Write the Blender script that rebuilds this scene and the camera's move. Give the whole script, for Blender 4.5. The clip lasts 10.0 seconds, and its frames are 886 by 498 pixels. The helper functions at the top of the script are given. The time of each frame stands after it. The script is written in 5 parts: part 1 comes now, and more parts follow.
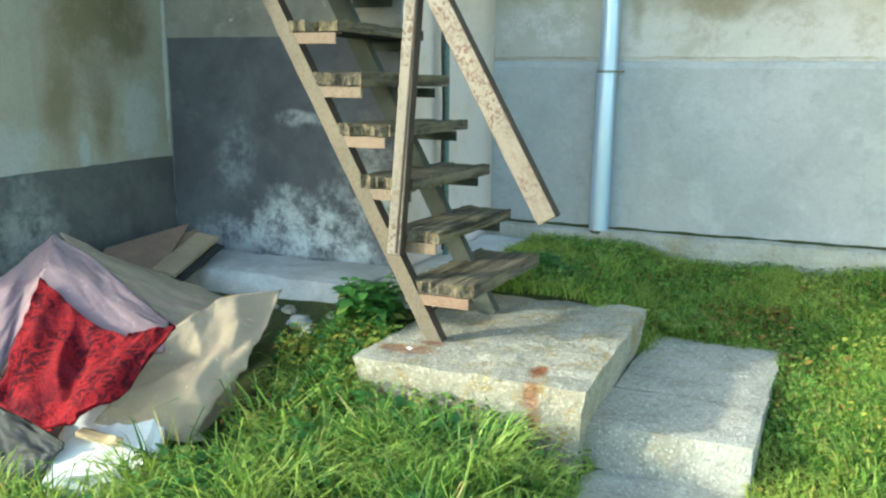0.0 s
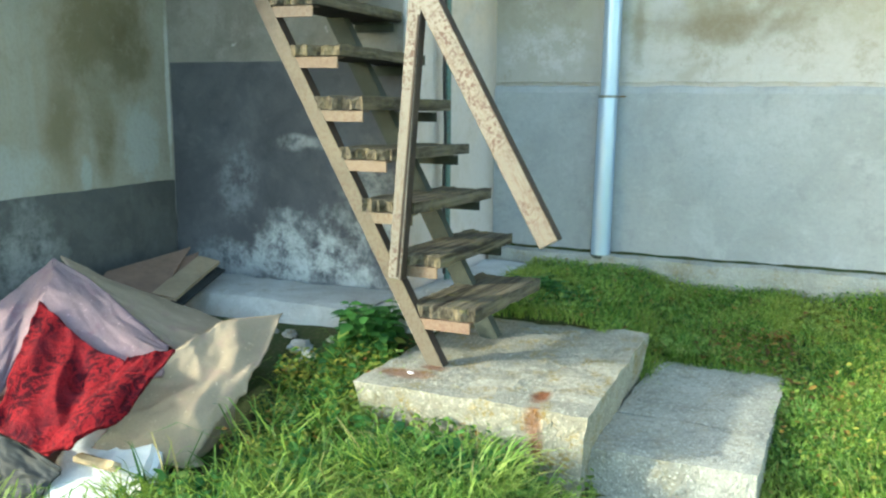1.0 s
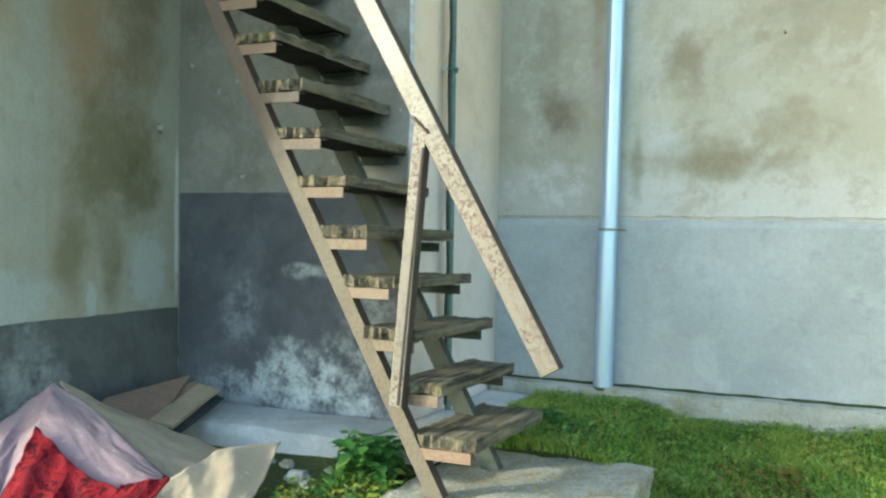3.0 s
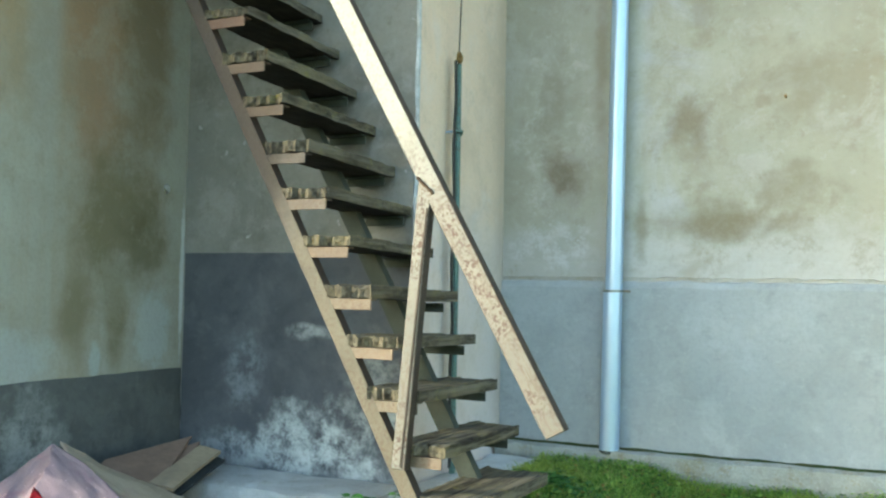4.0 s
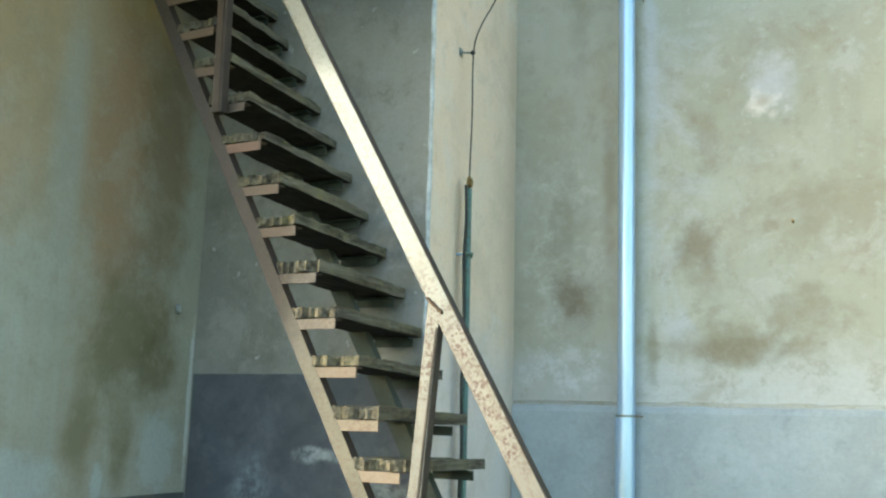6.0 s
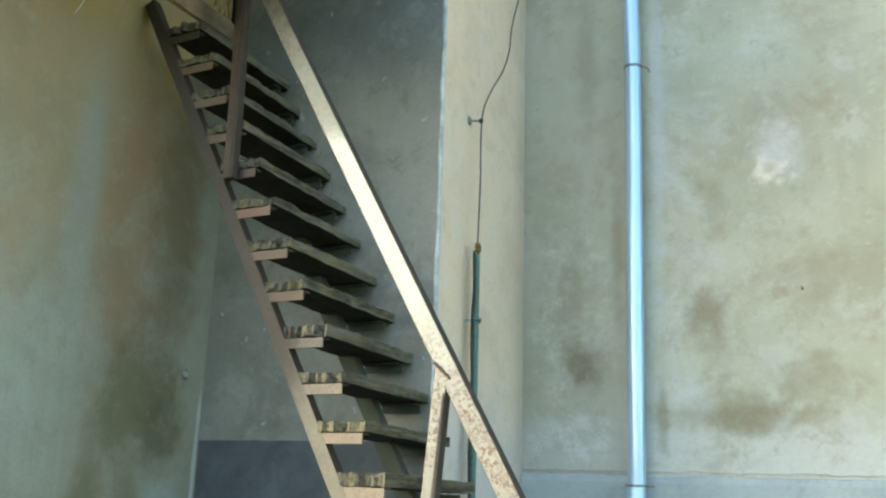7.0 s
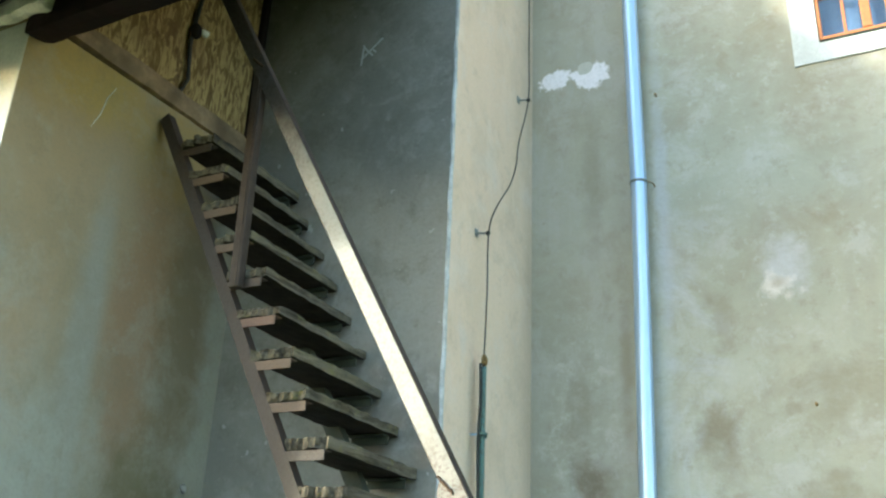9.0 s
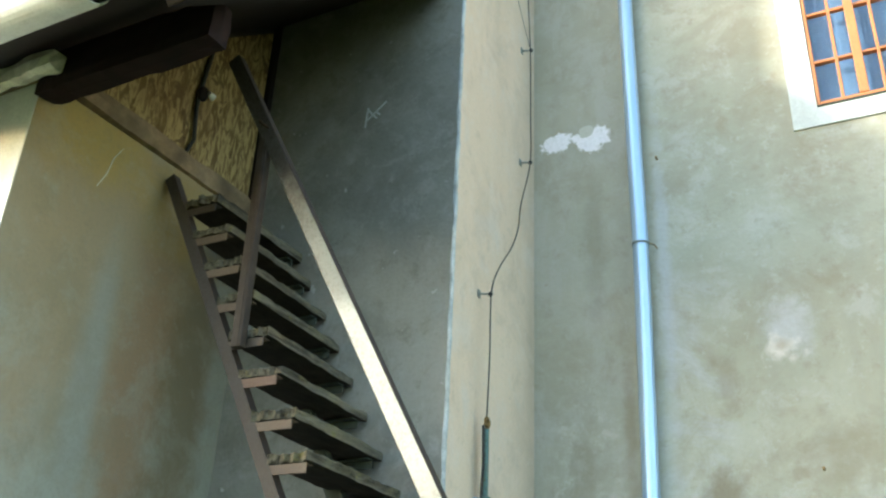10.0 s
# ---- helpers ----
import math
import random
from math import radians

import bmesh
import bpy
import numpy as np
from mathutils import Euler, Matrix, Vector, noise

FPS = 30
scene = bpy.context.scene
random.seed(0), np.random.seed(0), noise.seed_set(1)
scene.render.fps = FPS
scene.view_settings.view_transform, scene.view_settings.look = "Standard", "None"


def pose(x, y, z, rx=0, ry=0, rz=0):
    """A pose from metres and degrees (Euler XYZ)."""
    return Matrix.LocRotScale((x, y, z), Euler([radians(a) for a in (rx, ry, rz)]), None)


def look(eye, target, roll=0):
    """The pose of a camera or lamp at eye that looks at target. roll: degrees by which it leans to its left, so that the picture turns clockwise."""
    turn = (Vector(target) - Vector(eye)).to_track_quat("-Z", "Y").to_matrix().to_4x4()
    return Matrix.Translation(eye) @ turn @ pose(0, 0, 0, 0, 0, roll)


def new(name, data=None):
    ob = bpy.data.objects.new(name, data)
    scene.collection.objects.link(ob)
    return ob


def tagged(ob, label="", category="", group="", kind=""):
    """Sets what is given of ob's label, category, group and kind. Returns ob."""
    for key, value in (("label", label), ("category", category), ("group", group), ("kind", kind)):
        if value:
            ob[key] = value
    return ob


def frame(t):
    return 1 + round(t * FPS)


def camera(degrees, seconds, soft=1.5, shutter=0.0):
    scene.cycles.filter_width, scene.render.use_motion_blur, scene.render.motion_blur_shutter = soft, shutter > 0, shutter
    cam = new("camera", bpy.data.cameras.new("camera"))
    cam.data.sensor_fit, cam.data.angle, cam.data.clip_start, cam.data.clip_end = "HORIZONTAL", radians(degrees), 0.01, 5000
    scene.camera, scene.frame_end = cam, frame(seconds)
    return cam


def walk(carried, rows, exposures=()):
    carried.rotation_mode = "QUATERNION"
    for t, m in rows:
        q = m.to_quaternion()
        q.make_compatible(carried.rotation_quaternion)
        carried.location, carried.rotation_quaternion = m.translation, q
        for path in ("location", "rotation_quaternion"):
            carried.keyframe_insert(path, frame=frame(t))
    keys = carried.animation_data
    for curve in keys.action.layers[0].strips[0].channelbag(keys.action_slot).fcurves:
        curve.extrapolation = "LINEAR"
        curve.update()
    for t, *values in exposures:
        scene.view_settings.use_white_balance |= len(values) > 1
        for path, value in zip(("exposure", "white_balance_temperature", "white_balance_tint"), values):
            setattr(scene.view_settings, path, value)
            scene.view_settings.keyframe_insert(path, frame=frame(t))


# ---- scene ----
cam = camera(52.2, 10.0, soft=2.3)
# seconds, eye, turn
ROWS = [
    (0, -0.0000, 0.0000, 1.4500, 78.535, -0.231, 24.609),
    (0.5, -0.0026, 0.0023, 1.4462, 78.842, -0.352, 24.619),
    (1, -0.0046, 0.0094, 1.4421, 80.147, -0.299, 24.703),
    (1.5, -0.0003, 0.0039, 1.4327, 82.347, -0.209, 24.780),
    (2, 0.0064, -0.0052, 1.4321, 84.063, -0.376, 24.791),
    (2.5, 0.0080, -0.0092, 1.4246, 86.456, -0.710, 24.813),
    (4, 0.0133, -0.0088, 1.4057, 92.678, -1.019, 25.268),
    (4.5, 0.0218, -0.0199, 1.4006, 94.768, -1.365, 25.367),
    (5, 0.0170, -0.0169, 1.3963, 96.508, -1.381, 25.546),
    (5.5, 0.0168, -0.0094, 1.3893, 98.434, -1.312, 25.676),
    (7, 0.0303, -0.0036, 1.3657, 104.998, -1.757, 26.514),
    (7.5, 0.0260, -0.0132, 1.3618, 106.806, -1.675, 26.638),
    (8, 0.0270, 0.0193, 1.3583, 109.152, -2.009, 26.799),
    (8.5, 0.0312, 0.0256, 1.3548, 110.561, -2.203, 26.865),
    (9, 0.0325, 0.0356, 1.3425, 112.446, -2.353, 26.985),
    (9.5, 0.0313, 0.0552, 1.3366, 114.318, -2.666, 27.033),
    (10, 0.0179, 0.0351, 1.3290, 116.462, -2.551, 26.897),
]
walk(cam, [(t, pose(x, y, z, rx, ry, rz)) for t, x, y, z, rx, ry, rz in ROWS], [(0.0, 2.40, 6650, -6), (5.0, 2.34, 6600, -4), (10.0, 2.36, 6450, -1)])

# ---- light ----
SUN_EL, SUN_AZ = 19.0, 234.0
world = bpy.data.worlds.new("sky")
scene.world = world
world.use_nodes = True
wn = world.node_tree
sky = wn.nodes.new("ShaderNodeTexSky")
sky.sky_type = "NISHITA"
sky.sun_disc = False
sky.sun_elevation = radians(SUN_EL)
sky.sun_rotation = radians(SUN_AZ)
wn.links.new(sky.outputs[0], wn.nodes["Background"].inputs[0])
wn.nodes["Background"].inputs[1].default_value = 0.15
sun = bpy.data.lights.new("sun", "SUN")
sun.energy = 1.25
sun.angle = radians(2.5)
sun.color = (1.0, 0.95, 0.84)
sun_ob = new("sun", sun)
sun_dir = Vector((math.sin(radians(SUN_AZ)) * math.cos(radians(SUN_EL)), math.cos(radians(SUN_AZ)) * math.cos(radians(SUN_EL)), math.sin(radians(SUN_EL))))
sun_ob.matrix_world = look(sun_dir * 30, (0, 0, 0))


# ---- materials ----
class Mat:
    """A node material with short hands for masks and mixes."""

    def __init__(self, name, rough=0.85, metal=0.0, spec=0.3):
        self.m = bpy.data.materials.new(name)
        self.m.use_nodes = True
        self.t = self.m.node_tree
        self.b = self.t.nodes["Principled BSDF"]
        self.b.inputs["Roughness"].default_value = rough
        self.b.inputs["Metallic"].default_value = metal
        self.b.inputs["Specular IOR Level"].default_value = spec
        self.co = self.t.nodes.new("ShaderNodeTexCoord").outputs["Object"]
        self.sep = None

    def link(self, a, b):
        self.t.links.new(a, b)

    def put(self, socket, v):
        if hasattr(v, "is_linked"):
            self.link(v, socket)
        elif isinstance(v, (tuple, list)) and len(v) == 3 and socket.type == "RGBA":
            socket.default_value = (*v, 1)
        else:
            socket.default_value = v

    def axis(self, i):
        if self.sep is None:
            self.sep = self.t.nodes.new("ShaderNodeSeparateXYZ")
            self.link(self.co, self.sep.inputs[0])
        return self.sep.outputs[i]

    def math(self, op, a, b=0.0, c=0.0):
        n = self.t.nodes.new("ShaderNodeMath")
        n.operation = op
        self.put(n.inputs[0], a), self.put(n.inputs[1], b), self.put(n.inputs[2], c)
        return n.outputs[0]

    def stretch(self, scale=(1, 1, 1), at=(0, 0, 0)):
        n = self.t.nodes.new("ShaderNodeMapping")
        self.link(self.co, n.inputs[0])
        n.inputs["Scale"].default_value = scale
        n.inputs["Location"].default_value = at
        return n.outputs[0]

    def noise(self, scale, detail=4.0, rough=0.55, co=None, warp=0.0):
        n = self.t.nodes.new("ShaderNodeTexNoise")
        self.link(co or self.co, n.inputs["Vector"])
        n.inputs["Scale"].default_value = scale
        n.inputs["Detail"].default_value = detail
        n.inputs["Roughness"].default_value = rough
        n.inputs["Distortion"].default_value = warp
        return n.outputs[0]

    def ramp(self, v, lo, hi, a=0.0, b=1.0, smooth=True):
        n = self.t.nodes.new("ShaderNodeMapRange")
        n.interpolation_type = "SMOOTHSTEP" if smooth else "LINEAR"
        self.put(n.inputs[0], v)
        for i, x in enumerate((lo, hi, a, b)):
            n.inputs[i + 1].default_value = x
        return n.outputs[0]

    def mix(self, f, a, b, how="MIX"):
        n = self.t.nodes.new("ShaderNodeMix")
        n.data_type = "RGBA"
        n.blend_type = how
        self.put(n.inputs[0], f), self.put(n.inputs[6], a), self.put(n.inputs[7], b)
        return n.outputs[2]

    def blob(self, at, size, ragged=0.5, scale=3.0, soft=0.6):
        """1 within a ragged patch of that half size round a place."""
        s = self.t.nodes.new("ShaderNodeVectorMath")
        s.operation = "SUBTRACT"
        self.link(self.co, s.inputs[0])
        s.inputs[1].default_value = at
        d = self.t.nodes.new("ShaderNodeVectorMath")
        d.operation = "DIVIDE"
        self.link(s.outputs[0], d.inputs[0])
        d.inputs[1].default_value = size
        e = self.t.nodes.new("ShaderNodeVectorMath")
        e.operation = "LENGTH"
        self.link(d.outputs[0], e.inputs[0])
        v = self.math("ADD", e.outputs["Value"], self.math("MULTIPLY", self.math("SUBTRACT", self.noise(scale, 5, 0.65), 0.5), -2 * ragged))
        return self.ramp(v, 1.0, 1.0 - soft)

    def mottle(self, c, light, dark, scale=1.0, k=0.5, seed=0.0):
        """Patches, clouds and flecks at three sizes."""
        at = self.stretch((1, 1, 1), (seed, seed * 0.7, seed * 1.3))
        c = self.mix(self.ramp(self.noise(1.7 * scale, 7, 0.68, co=at, warp=0.5), 0.47, 0.66, 0, k), c, dark)
        c = self.mix(self.ramp(self.noise(2.9 * scale, 8, 0.72, co=at, warp=0.3), 0.50, 0.64, 0, k), c, light)
        c = self.mix(self.ramp(self.noise(7.5 * scale, 8, 0.75, co=at), 0.53, 0.66, 0, k * 0.9), c, dark)
        c = self.mix(self.ramp(self.noise(13 * scale, 8, 0.75, co=at), 0.55, 0.66, 0, k * 0.8), c, light)
        return c

    def tone(self):
        n = self.t.nodes.new("ShaderNodeObjectInfo")
        return n.outputs["Random"]

    def bump(self, h, strength=0.3, dist=0.01):
        n = self.t.nodes.new("ShaderNodeBump")
        n.inputs["Strength"].default_value = strength
        n.inputs["Distance"].default_value = dist
        self.link(h, n.inputs["Height"])
        self.link(n.outputs[0], self.b.inputs["Normal"])

    def done(self, colour):
        self.put(self.b.inputs["Base Color"], colour)
        return self.m


def simple(name, col, rough=0.8, metal=0.0, vary=0.25, scale=8.0, bump=0.2, spec=0.3, depth=0.004):
    m = Mat(name, rough, metal, spec)
    n = m.noise(scale, 6, 0.6)
    f = m.noise(scale * 9, 3, 0.6)
    c = m.mix(m.ramp(n, 0.3, 0.7), tuple(x * (1 - vary) for x in col), tuple(min(1, x * (1 + vary)) for x in col))
    c = m.mix(m.ramp(f, 0.35, 0.75, 0, 0.35), c, tuple(x * 0.65 for x in col))
    m.bump(m.math("ADD", f, n), bump, depth)
    return m.done(c)


def plaster_right():
    m = Mat("weathered_plaster", 0.9)
    big, mid, fine = m.noise(0.9, 5, 0.6, warp=0.6), m.noise(3.2, 6, 0.62, warp=0.8), m.noise(38, 4, 0.6)
    streak = m.noise(1.0, 4, 0.6, co=m.stretch((7, 7, 0.5)))
    c = m.mix(m.ramp(big, 0.35, 0.68), (0.436, 0.448, 0.364), (0.351, 0.358, 0.28))
    c = m.mix(m.ramp(mid, 0.56, 0.72, 0, 0.45), c, (0.28, 0.24, 0.156))
    c = m.mix(m.ramp(streak, 0.5, 0.7, 0, 0.3), c, (0.325, 0.325, 0.26))
    pale = m.math("MULTIPLY", m.ramp(m.noise(2.1, 6, 0.65, warp=1.0), 0.45, 0.62), 0.7)
    c = m.mix(m.math("MULTIPLY", pale, m.blob((-0.95, 4.84, 2.6), (0.28, 1, 1.6), 0.5, 2.5, 0.7)), c, (0.481, 0.52, 0.546))
    low = m.ramp(m.math("ADD", m.axis(2), m.math("MULTIPLY", m.noise(4.5, 5, 0.7), -0.5)), 1.62, 1.38, 0, 0.75)
    c = m.mix(low, c, (0.494, 0.52, 0.501))
    c = m.mottle(c, (0.47, 0.49, 0.45), (0.29, 0.265, 0.19), 1.0, 0.55)
    # the strip beside the pipe is damp and darker, with blooming salts
    strip = m.ramp(m.axis(0), -1.2, -1.34)
    c = m.mix(m.math("MULTIPLY", strip, 0.4), c, (0.30, 0.285, 0.22))
    c = m.mix(m.math("MULTIPLY", strip, m.ramp(m.noise(4.5, 8, 0.75, co=m.stretch((1, 1, 0.6)), warp=0.4), 0.47, 0.6, 0, 0.65)), c, (0.40, 0.40, 0.35))
    salts = m.math("MULTIPLY", m.blob((-1.6, 4.84, 2.35), (0.3, 1, 0.75), 0.9, 7, 0.5), m.ramp(m.noise(10, 9, 0.78, warp=0.2), 0.46, 0.66, 0, 0.75))
    c = m.mix(salts, c, (0.50, 0.50, 0.445))
    c = m.mix(m.math("MULTIPLY", m.blob((-1.62, 4.84, 1.66), (0.3, 1, 0.17), 0.9, 6, 0.6), m.ramp(m.noise(11, 6, 0.75), 0.42, 0.6, 0, 0.8)), c, (0.52, 0.546, 0.533))
    for at, size, col, ragged, k in (
        ((-1.53, 4.84, 2.06), (0.17, 1, 0.27), (0.18, 0.148, 0.10), 0.7, 0.88),
        ((-1.58, 4.84, 2.45), (0.16, 1, 0.3), (0.234, 0.215, 0.15), 1.0, 0.5),
        ((-0.85, 4.84, 2.32), (0.15, 1, 0.22), (0.224, 0.192, 0.13), 0.9, 0.8),
        ((-0.70, 4.84, 1.78), (0.44, 1, 0.16), (0.215, 0.19, 0.122), 0.7, 0.85),
        ((-0.35, 4.84, 1.95), (0.26, 1, 0.2), (0.247, 0.221, 0.15), 1.2, 0.6),
        ((-0.80, 4.84, 2.93), (0.12, 1, 0.2), (0.26, 0.234, 0.163), 1.2, 0.55),
        ((-0.3, 4.84, 2.5), (0.25, 1, 0.3), (0.273, 0.254, 0.182), 1.2, 0.5),
        ((-1.1, 4.84, 1.78), (0.05, 1, 0.3), (0.221, 0.208, 0.143), 0.9, 0.7),
        ((-1.08, 4.84, 3.6), (0.06, 1, 1.6), (0.442, 0.481, 0.507), 0.9, 0.6),
        ((-1.33, 4.84, 2.7), (0.06, 1, 0.6), (0.26, 0.227, 0.15), 0.9, 0.6),
        ((-1.5, 4.84, 3.9), (0.1, 1, 0.7), (0.247, 0.234, 0.169), 0.9, 0.5),
        ((-0.45, 4.84, 3.2), (0.17, 1, 0.24), (0.52, 0.546, 0.572), 0.9, 0.65),
        ((-0.505, 4.84, 3.06), (0.105, 1, 0.105), (0.70, 0.68, 0.62), 1.6, 0.85),
        ((-0.49, 4.84, 3.09), (0.05, 1, 0.05), (0.33, 0.28, 0.19), 1.6, 0.6),
        ((-1.74, 4.84, 4.67), (0.125, 1, 0.072), (0.80, 0.80, 0.82), 1.0, 1.0),
        ((-1.5, 4.84, 4.645), (0.125, 1, 0.10), (0.80, 0.80, 0.82), 0.9, 1.0),
        ((-1.53, 4.84, 4.715), (0.06, 1, 0.05), (0.494, 0.507, 0.442), 0.5, 1.0),
    ):
        c = m.mix(m.math("MULTIPLY", m.blob(at, size, ragged, 7 if k < 0.9 else 15, 0.9 if k < 0.9 else 0.2), k), c, col)
    spots = m.ramp(m.noise(9, 2, 0.5), 0.74, 0.79, 0, 0.6)
    c = m.mix(spots, c, (0.312, 0.286, 0.221))
    c = m.mix(m.ramp(fine, 0.4, 0.75, 0, 0.25), c, (0.351, 0.351, 0.286))
    m.bump(m.math("ADD", m.math("MULTIPLY", mid, 2.5), fine), 0.18, 0.01)
    c = m.mix(1.0, c, (1.05, 0.98, 1.01, 1), "MULTIPLY")
    return m.done(c)


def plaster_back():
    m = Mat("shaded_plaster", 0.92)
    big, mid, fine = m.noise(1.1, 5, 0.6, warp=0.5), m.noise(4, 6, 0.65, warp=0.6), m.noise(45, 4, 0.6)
    # Darker than the right wall: its shade is put into these greys.
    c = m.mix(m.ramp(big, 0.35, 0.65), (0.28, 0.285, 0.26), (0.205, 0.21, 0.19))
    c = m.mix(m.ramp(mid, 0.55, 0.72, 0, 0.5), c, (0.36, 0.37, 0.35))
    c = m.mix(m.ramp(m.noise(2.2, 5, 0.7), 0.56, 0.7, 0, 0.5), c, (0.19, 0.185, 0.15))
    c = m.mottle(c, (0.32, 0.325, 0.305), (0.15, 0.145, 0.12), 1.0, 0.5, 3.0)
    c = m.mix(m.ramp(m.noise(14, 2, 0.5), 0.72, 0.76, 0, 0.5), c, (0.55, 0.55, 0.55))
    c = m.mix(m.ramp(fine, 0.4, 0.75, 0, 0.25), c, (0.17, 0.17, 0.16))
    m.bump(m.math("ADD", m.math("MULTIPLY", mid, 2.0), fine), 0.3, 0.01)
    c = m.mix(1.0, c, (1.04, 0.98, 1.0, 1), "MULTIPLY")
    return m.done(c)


def plaster_left():
    m = Mat("stained_plaster", 0.92)
    big, mid, fine = m.noise(1.2, 5, 0.6, warp=0.5), m.noise(4.5, 6, 0.65, warp=0.6), m.noise(48, 4, 0.6)
    streak = m.noise(1.0, 5, 0.6, co=m.stretch((3, 4.5, 0.3)))
    c = m.mix(m.ramp(big, 0.35, 0.65), (0.385, 0.378, 0.325), (0.335, 0.322, 0.268))
    c = m.mix(m.ramp(streak, 0.48, 0.66, 0, 0.5), c, (0.31, 0.255, 0.18))
    for at, size, col, ragged, k in (
        ((XL, 2.48, 2.9), (1, 0.24, 1.0), (0.40, 0.29, 0.20), 0.5, 0.8),
        ((XL, 2.7, 3.25), (1, 1.3, 1.5), (0.34, 0.25, 0.15), 0.35, 0.9),
        ((XL, 3.1, 2.7), (1, 0.30, 1.1), (0.31, 0.20, 0.12), 0.6, 0.85),
        ((XL, 3.42, 2.7), (1, 0.26, 1.3), (0.20, 0.15, 0.085), 0.5, 0.8),
        ((XL, 2.80, 2.6), (1, 0.13, 0.95), (0.32, 0.315, 0.28), 0.5, 0.6),
        ((XL, 2.5, 3.75), (1, 0.60, 0.42), (0.43, 0.30, 0.10), 0.4, 0.9),
        ((XL, 3.2, 3.6), (1, 0.5, 0.4), (0.36, 0.255, 0.10), 0.4, 0.85),
        ((XL, 3.25, 1.72), (1, 0.40, 0.44), (0.165, 0.14, 0.072), 0.6, 0.85),
        ((XL, 3.42, 1.62), (1, 0.24, 0.26), (0.13, 0.115, 0.062), 0.6, 0.7),
        ((XL, 3.02, 1.30), (1, 0.13, 0.34), (0.19, 0.16, 0.09), 0.5, 0.8),
        ((XL, 3.27, 1.24), (1, 0.10, 0.32), (0.17, 0.145, 0.08), 0.5, 0.85),
    ):
        c = m.mix(m.math("MULTIPLY", m.blob(at, size, ragged, 5, 0.75), k), c, col)
    c = m.mottle(c, (0.40, 0.385, 0.32), (0.22, 0.185, 0.12), 0.8, 0.28, 5.0)
    # bare pale plaster shows between the running stains at the foot
    for at, size, k in (((XL, 3.52, 1.18), (1, 0.17, 0.24), 0.8), ((XL, 3.14, 1.06), (1, 0.045, 0.10), 0.8), ((XL, 2.65, 1.08), (1, 0.30, 0.16), 0.6)):
        c = m.mix(m.math("MULTIPLY", m.blob(at, size, 0.6, 9, 0.5), k), c, (0.40, 0.43, 0.42))
    c = m.mix(m.blob((XL, 3.715, 1.45), (1, 0.022, 0.5), 0.6, 9, 0.5), c, (0.56, 0.58, 0.58))
    c = m.mix(m.ramp(fine, 0.4, 0.75, 0, 0.2), c, (0.2, 0.18, 0.14))
    m.bump(m.math("ADD", m.math("MULTIPLY", mid, 2.0), fine), 0.3, 0.01)
    return m.done(c)


def plaster_return():
    m = Mat("pale_plaster", 0.9)
    mid, fine = m.noise(3.5, 6, 0.62, warp=0.6), m.noise(50, 4, 0.6)
    streak = m.noise(1.0, 5, 0.6, co=m.stretch((2.5, 2.5, 0.35)))
    c = m.mix(m.ramp(streak, 0.3, 0.75), (0.70, 0.60, 0.45), (0.64, 0.54, 0.39))
    c = m.mix(m.ramp(mid, 0.55, 0.75, 0, 0.5), c, (0.62, 0.60, 0.53))
    c = m.mix(m.math("MULTIPLY", m.ramp(m.math("ADD", m.axis(2), m.math("MULTIPLY", mid, -0.5)), 1.7, 1.3), 0.7), c, (0.56, 0.57, 0.56))
    c = m.mix(m.ramp(m.math("ADD", m.axis(1), m.math("MULTIPLY", mid, 0.15)), 4.72, 4.9, 0, 0.5), c, (0.42, 0.37, 0.27))
    c = m.mottle(c, (0.68, 0.65, 0.56), (0.46, 0.40, 0.29), 1.0, 0.4, 7.0)
    c = m.mix(m.ramp(fine, 0.4, 0.75, 0, 0.15), c, (0.35, 0.32, 0.25))
    m.bump(m.math("ADD", m.math("MULTIPLY", mid, 2.0), fine), 0.25, 0.01)
    c = m.mix(1.0, c, (1.05, 0.96, 0.99, 1), "MULTIPLY")
    return m.done(c)


def plinth_paint(name, a, b, bloom=()):
    m = Mat(name, 0.88)
    big, mid, fine = m.noise(1.3, 5, 0.6, warp=0.6), m.noise(5, 6, 0.68, warp=0.7), m.noise(45, 4, 0.6)
    c = m.mix(m.ramp(big, 0.35, 0.65), a, b)
    c = m.mix(m.ramp(mid, 0.55, 0.75, 0, 0.35), c, tuple(x * 1.35 for x in a))
    c = m.mix(m.ramp(m.noise(2.6, 5, 0.7), 0.55, 0.7, 0, 0.4), c, tuple(x * 0.62 for x in b))
    c = m.mottle(c, tuple(x * 1.25 for x in a), tuple(x * 0.75 for x in b), 1.0, 0.4, 9.0)
    for at, size, col, ragged, k in bloom:
        f = m.math("MULTIPLY", m.blob(at, size, ragged, 6, 0.7), m.ramp(m.noise(8, 8, 0.78, warp=0.15), 0.36, 0.6))
        c = m.mix(m.math("MULTIPLY", f, k), c, col)
    c = m.mix(m.ramp(fine, 0.4, 0.75, 0, 0.2), c, tuple(x * 0.6 for x in a))
    m.bump(m.math("ADD", m.math("MULTIPLY", mid, 1.6), fine), 0.25, 0.008)
    return m.done(c)


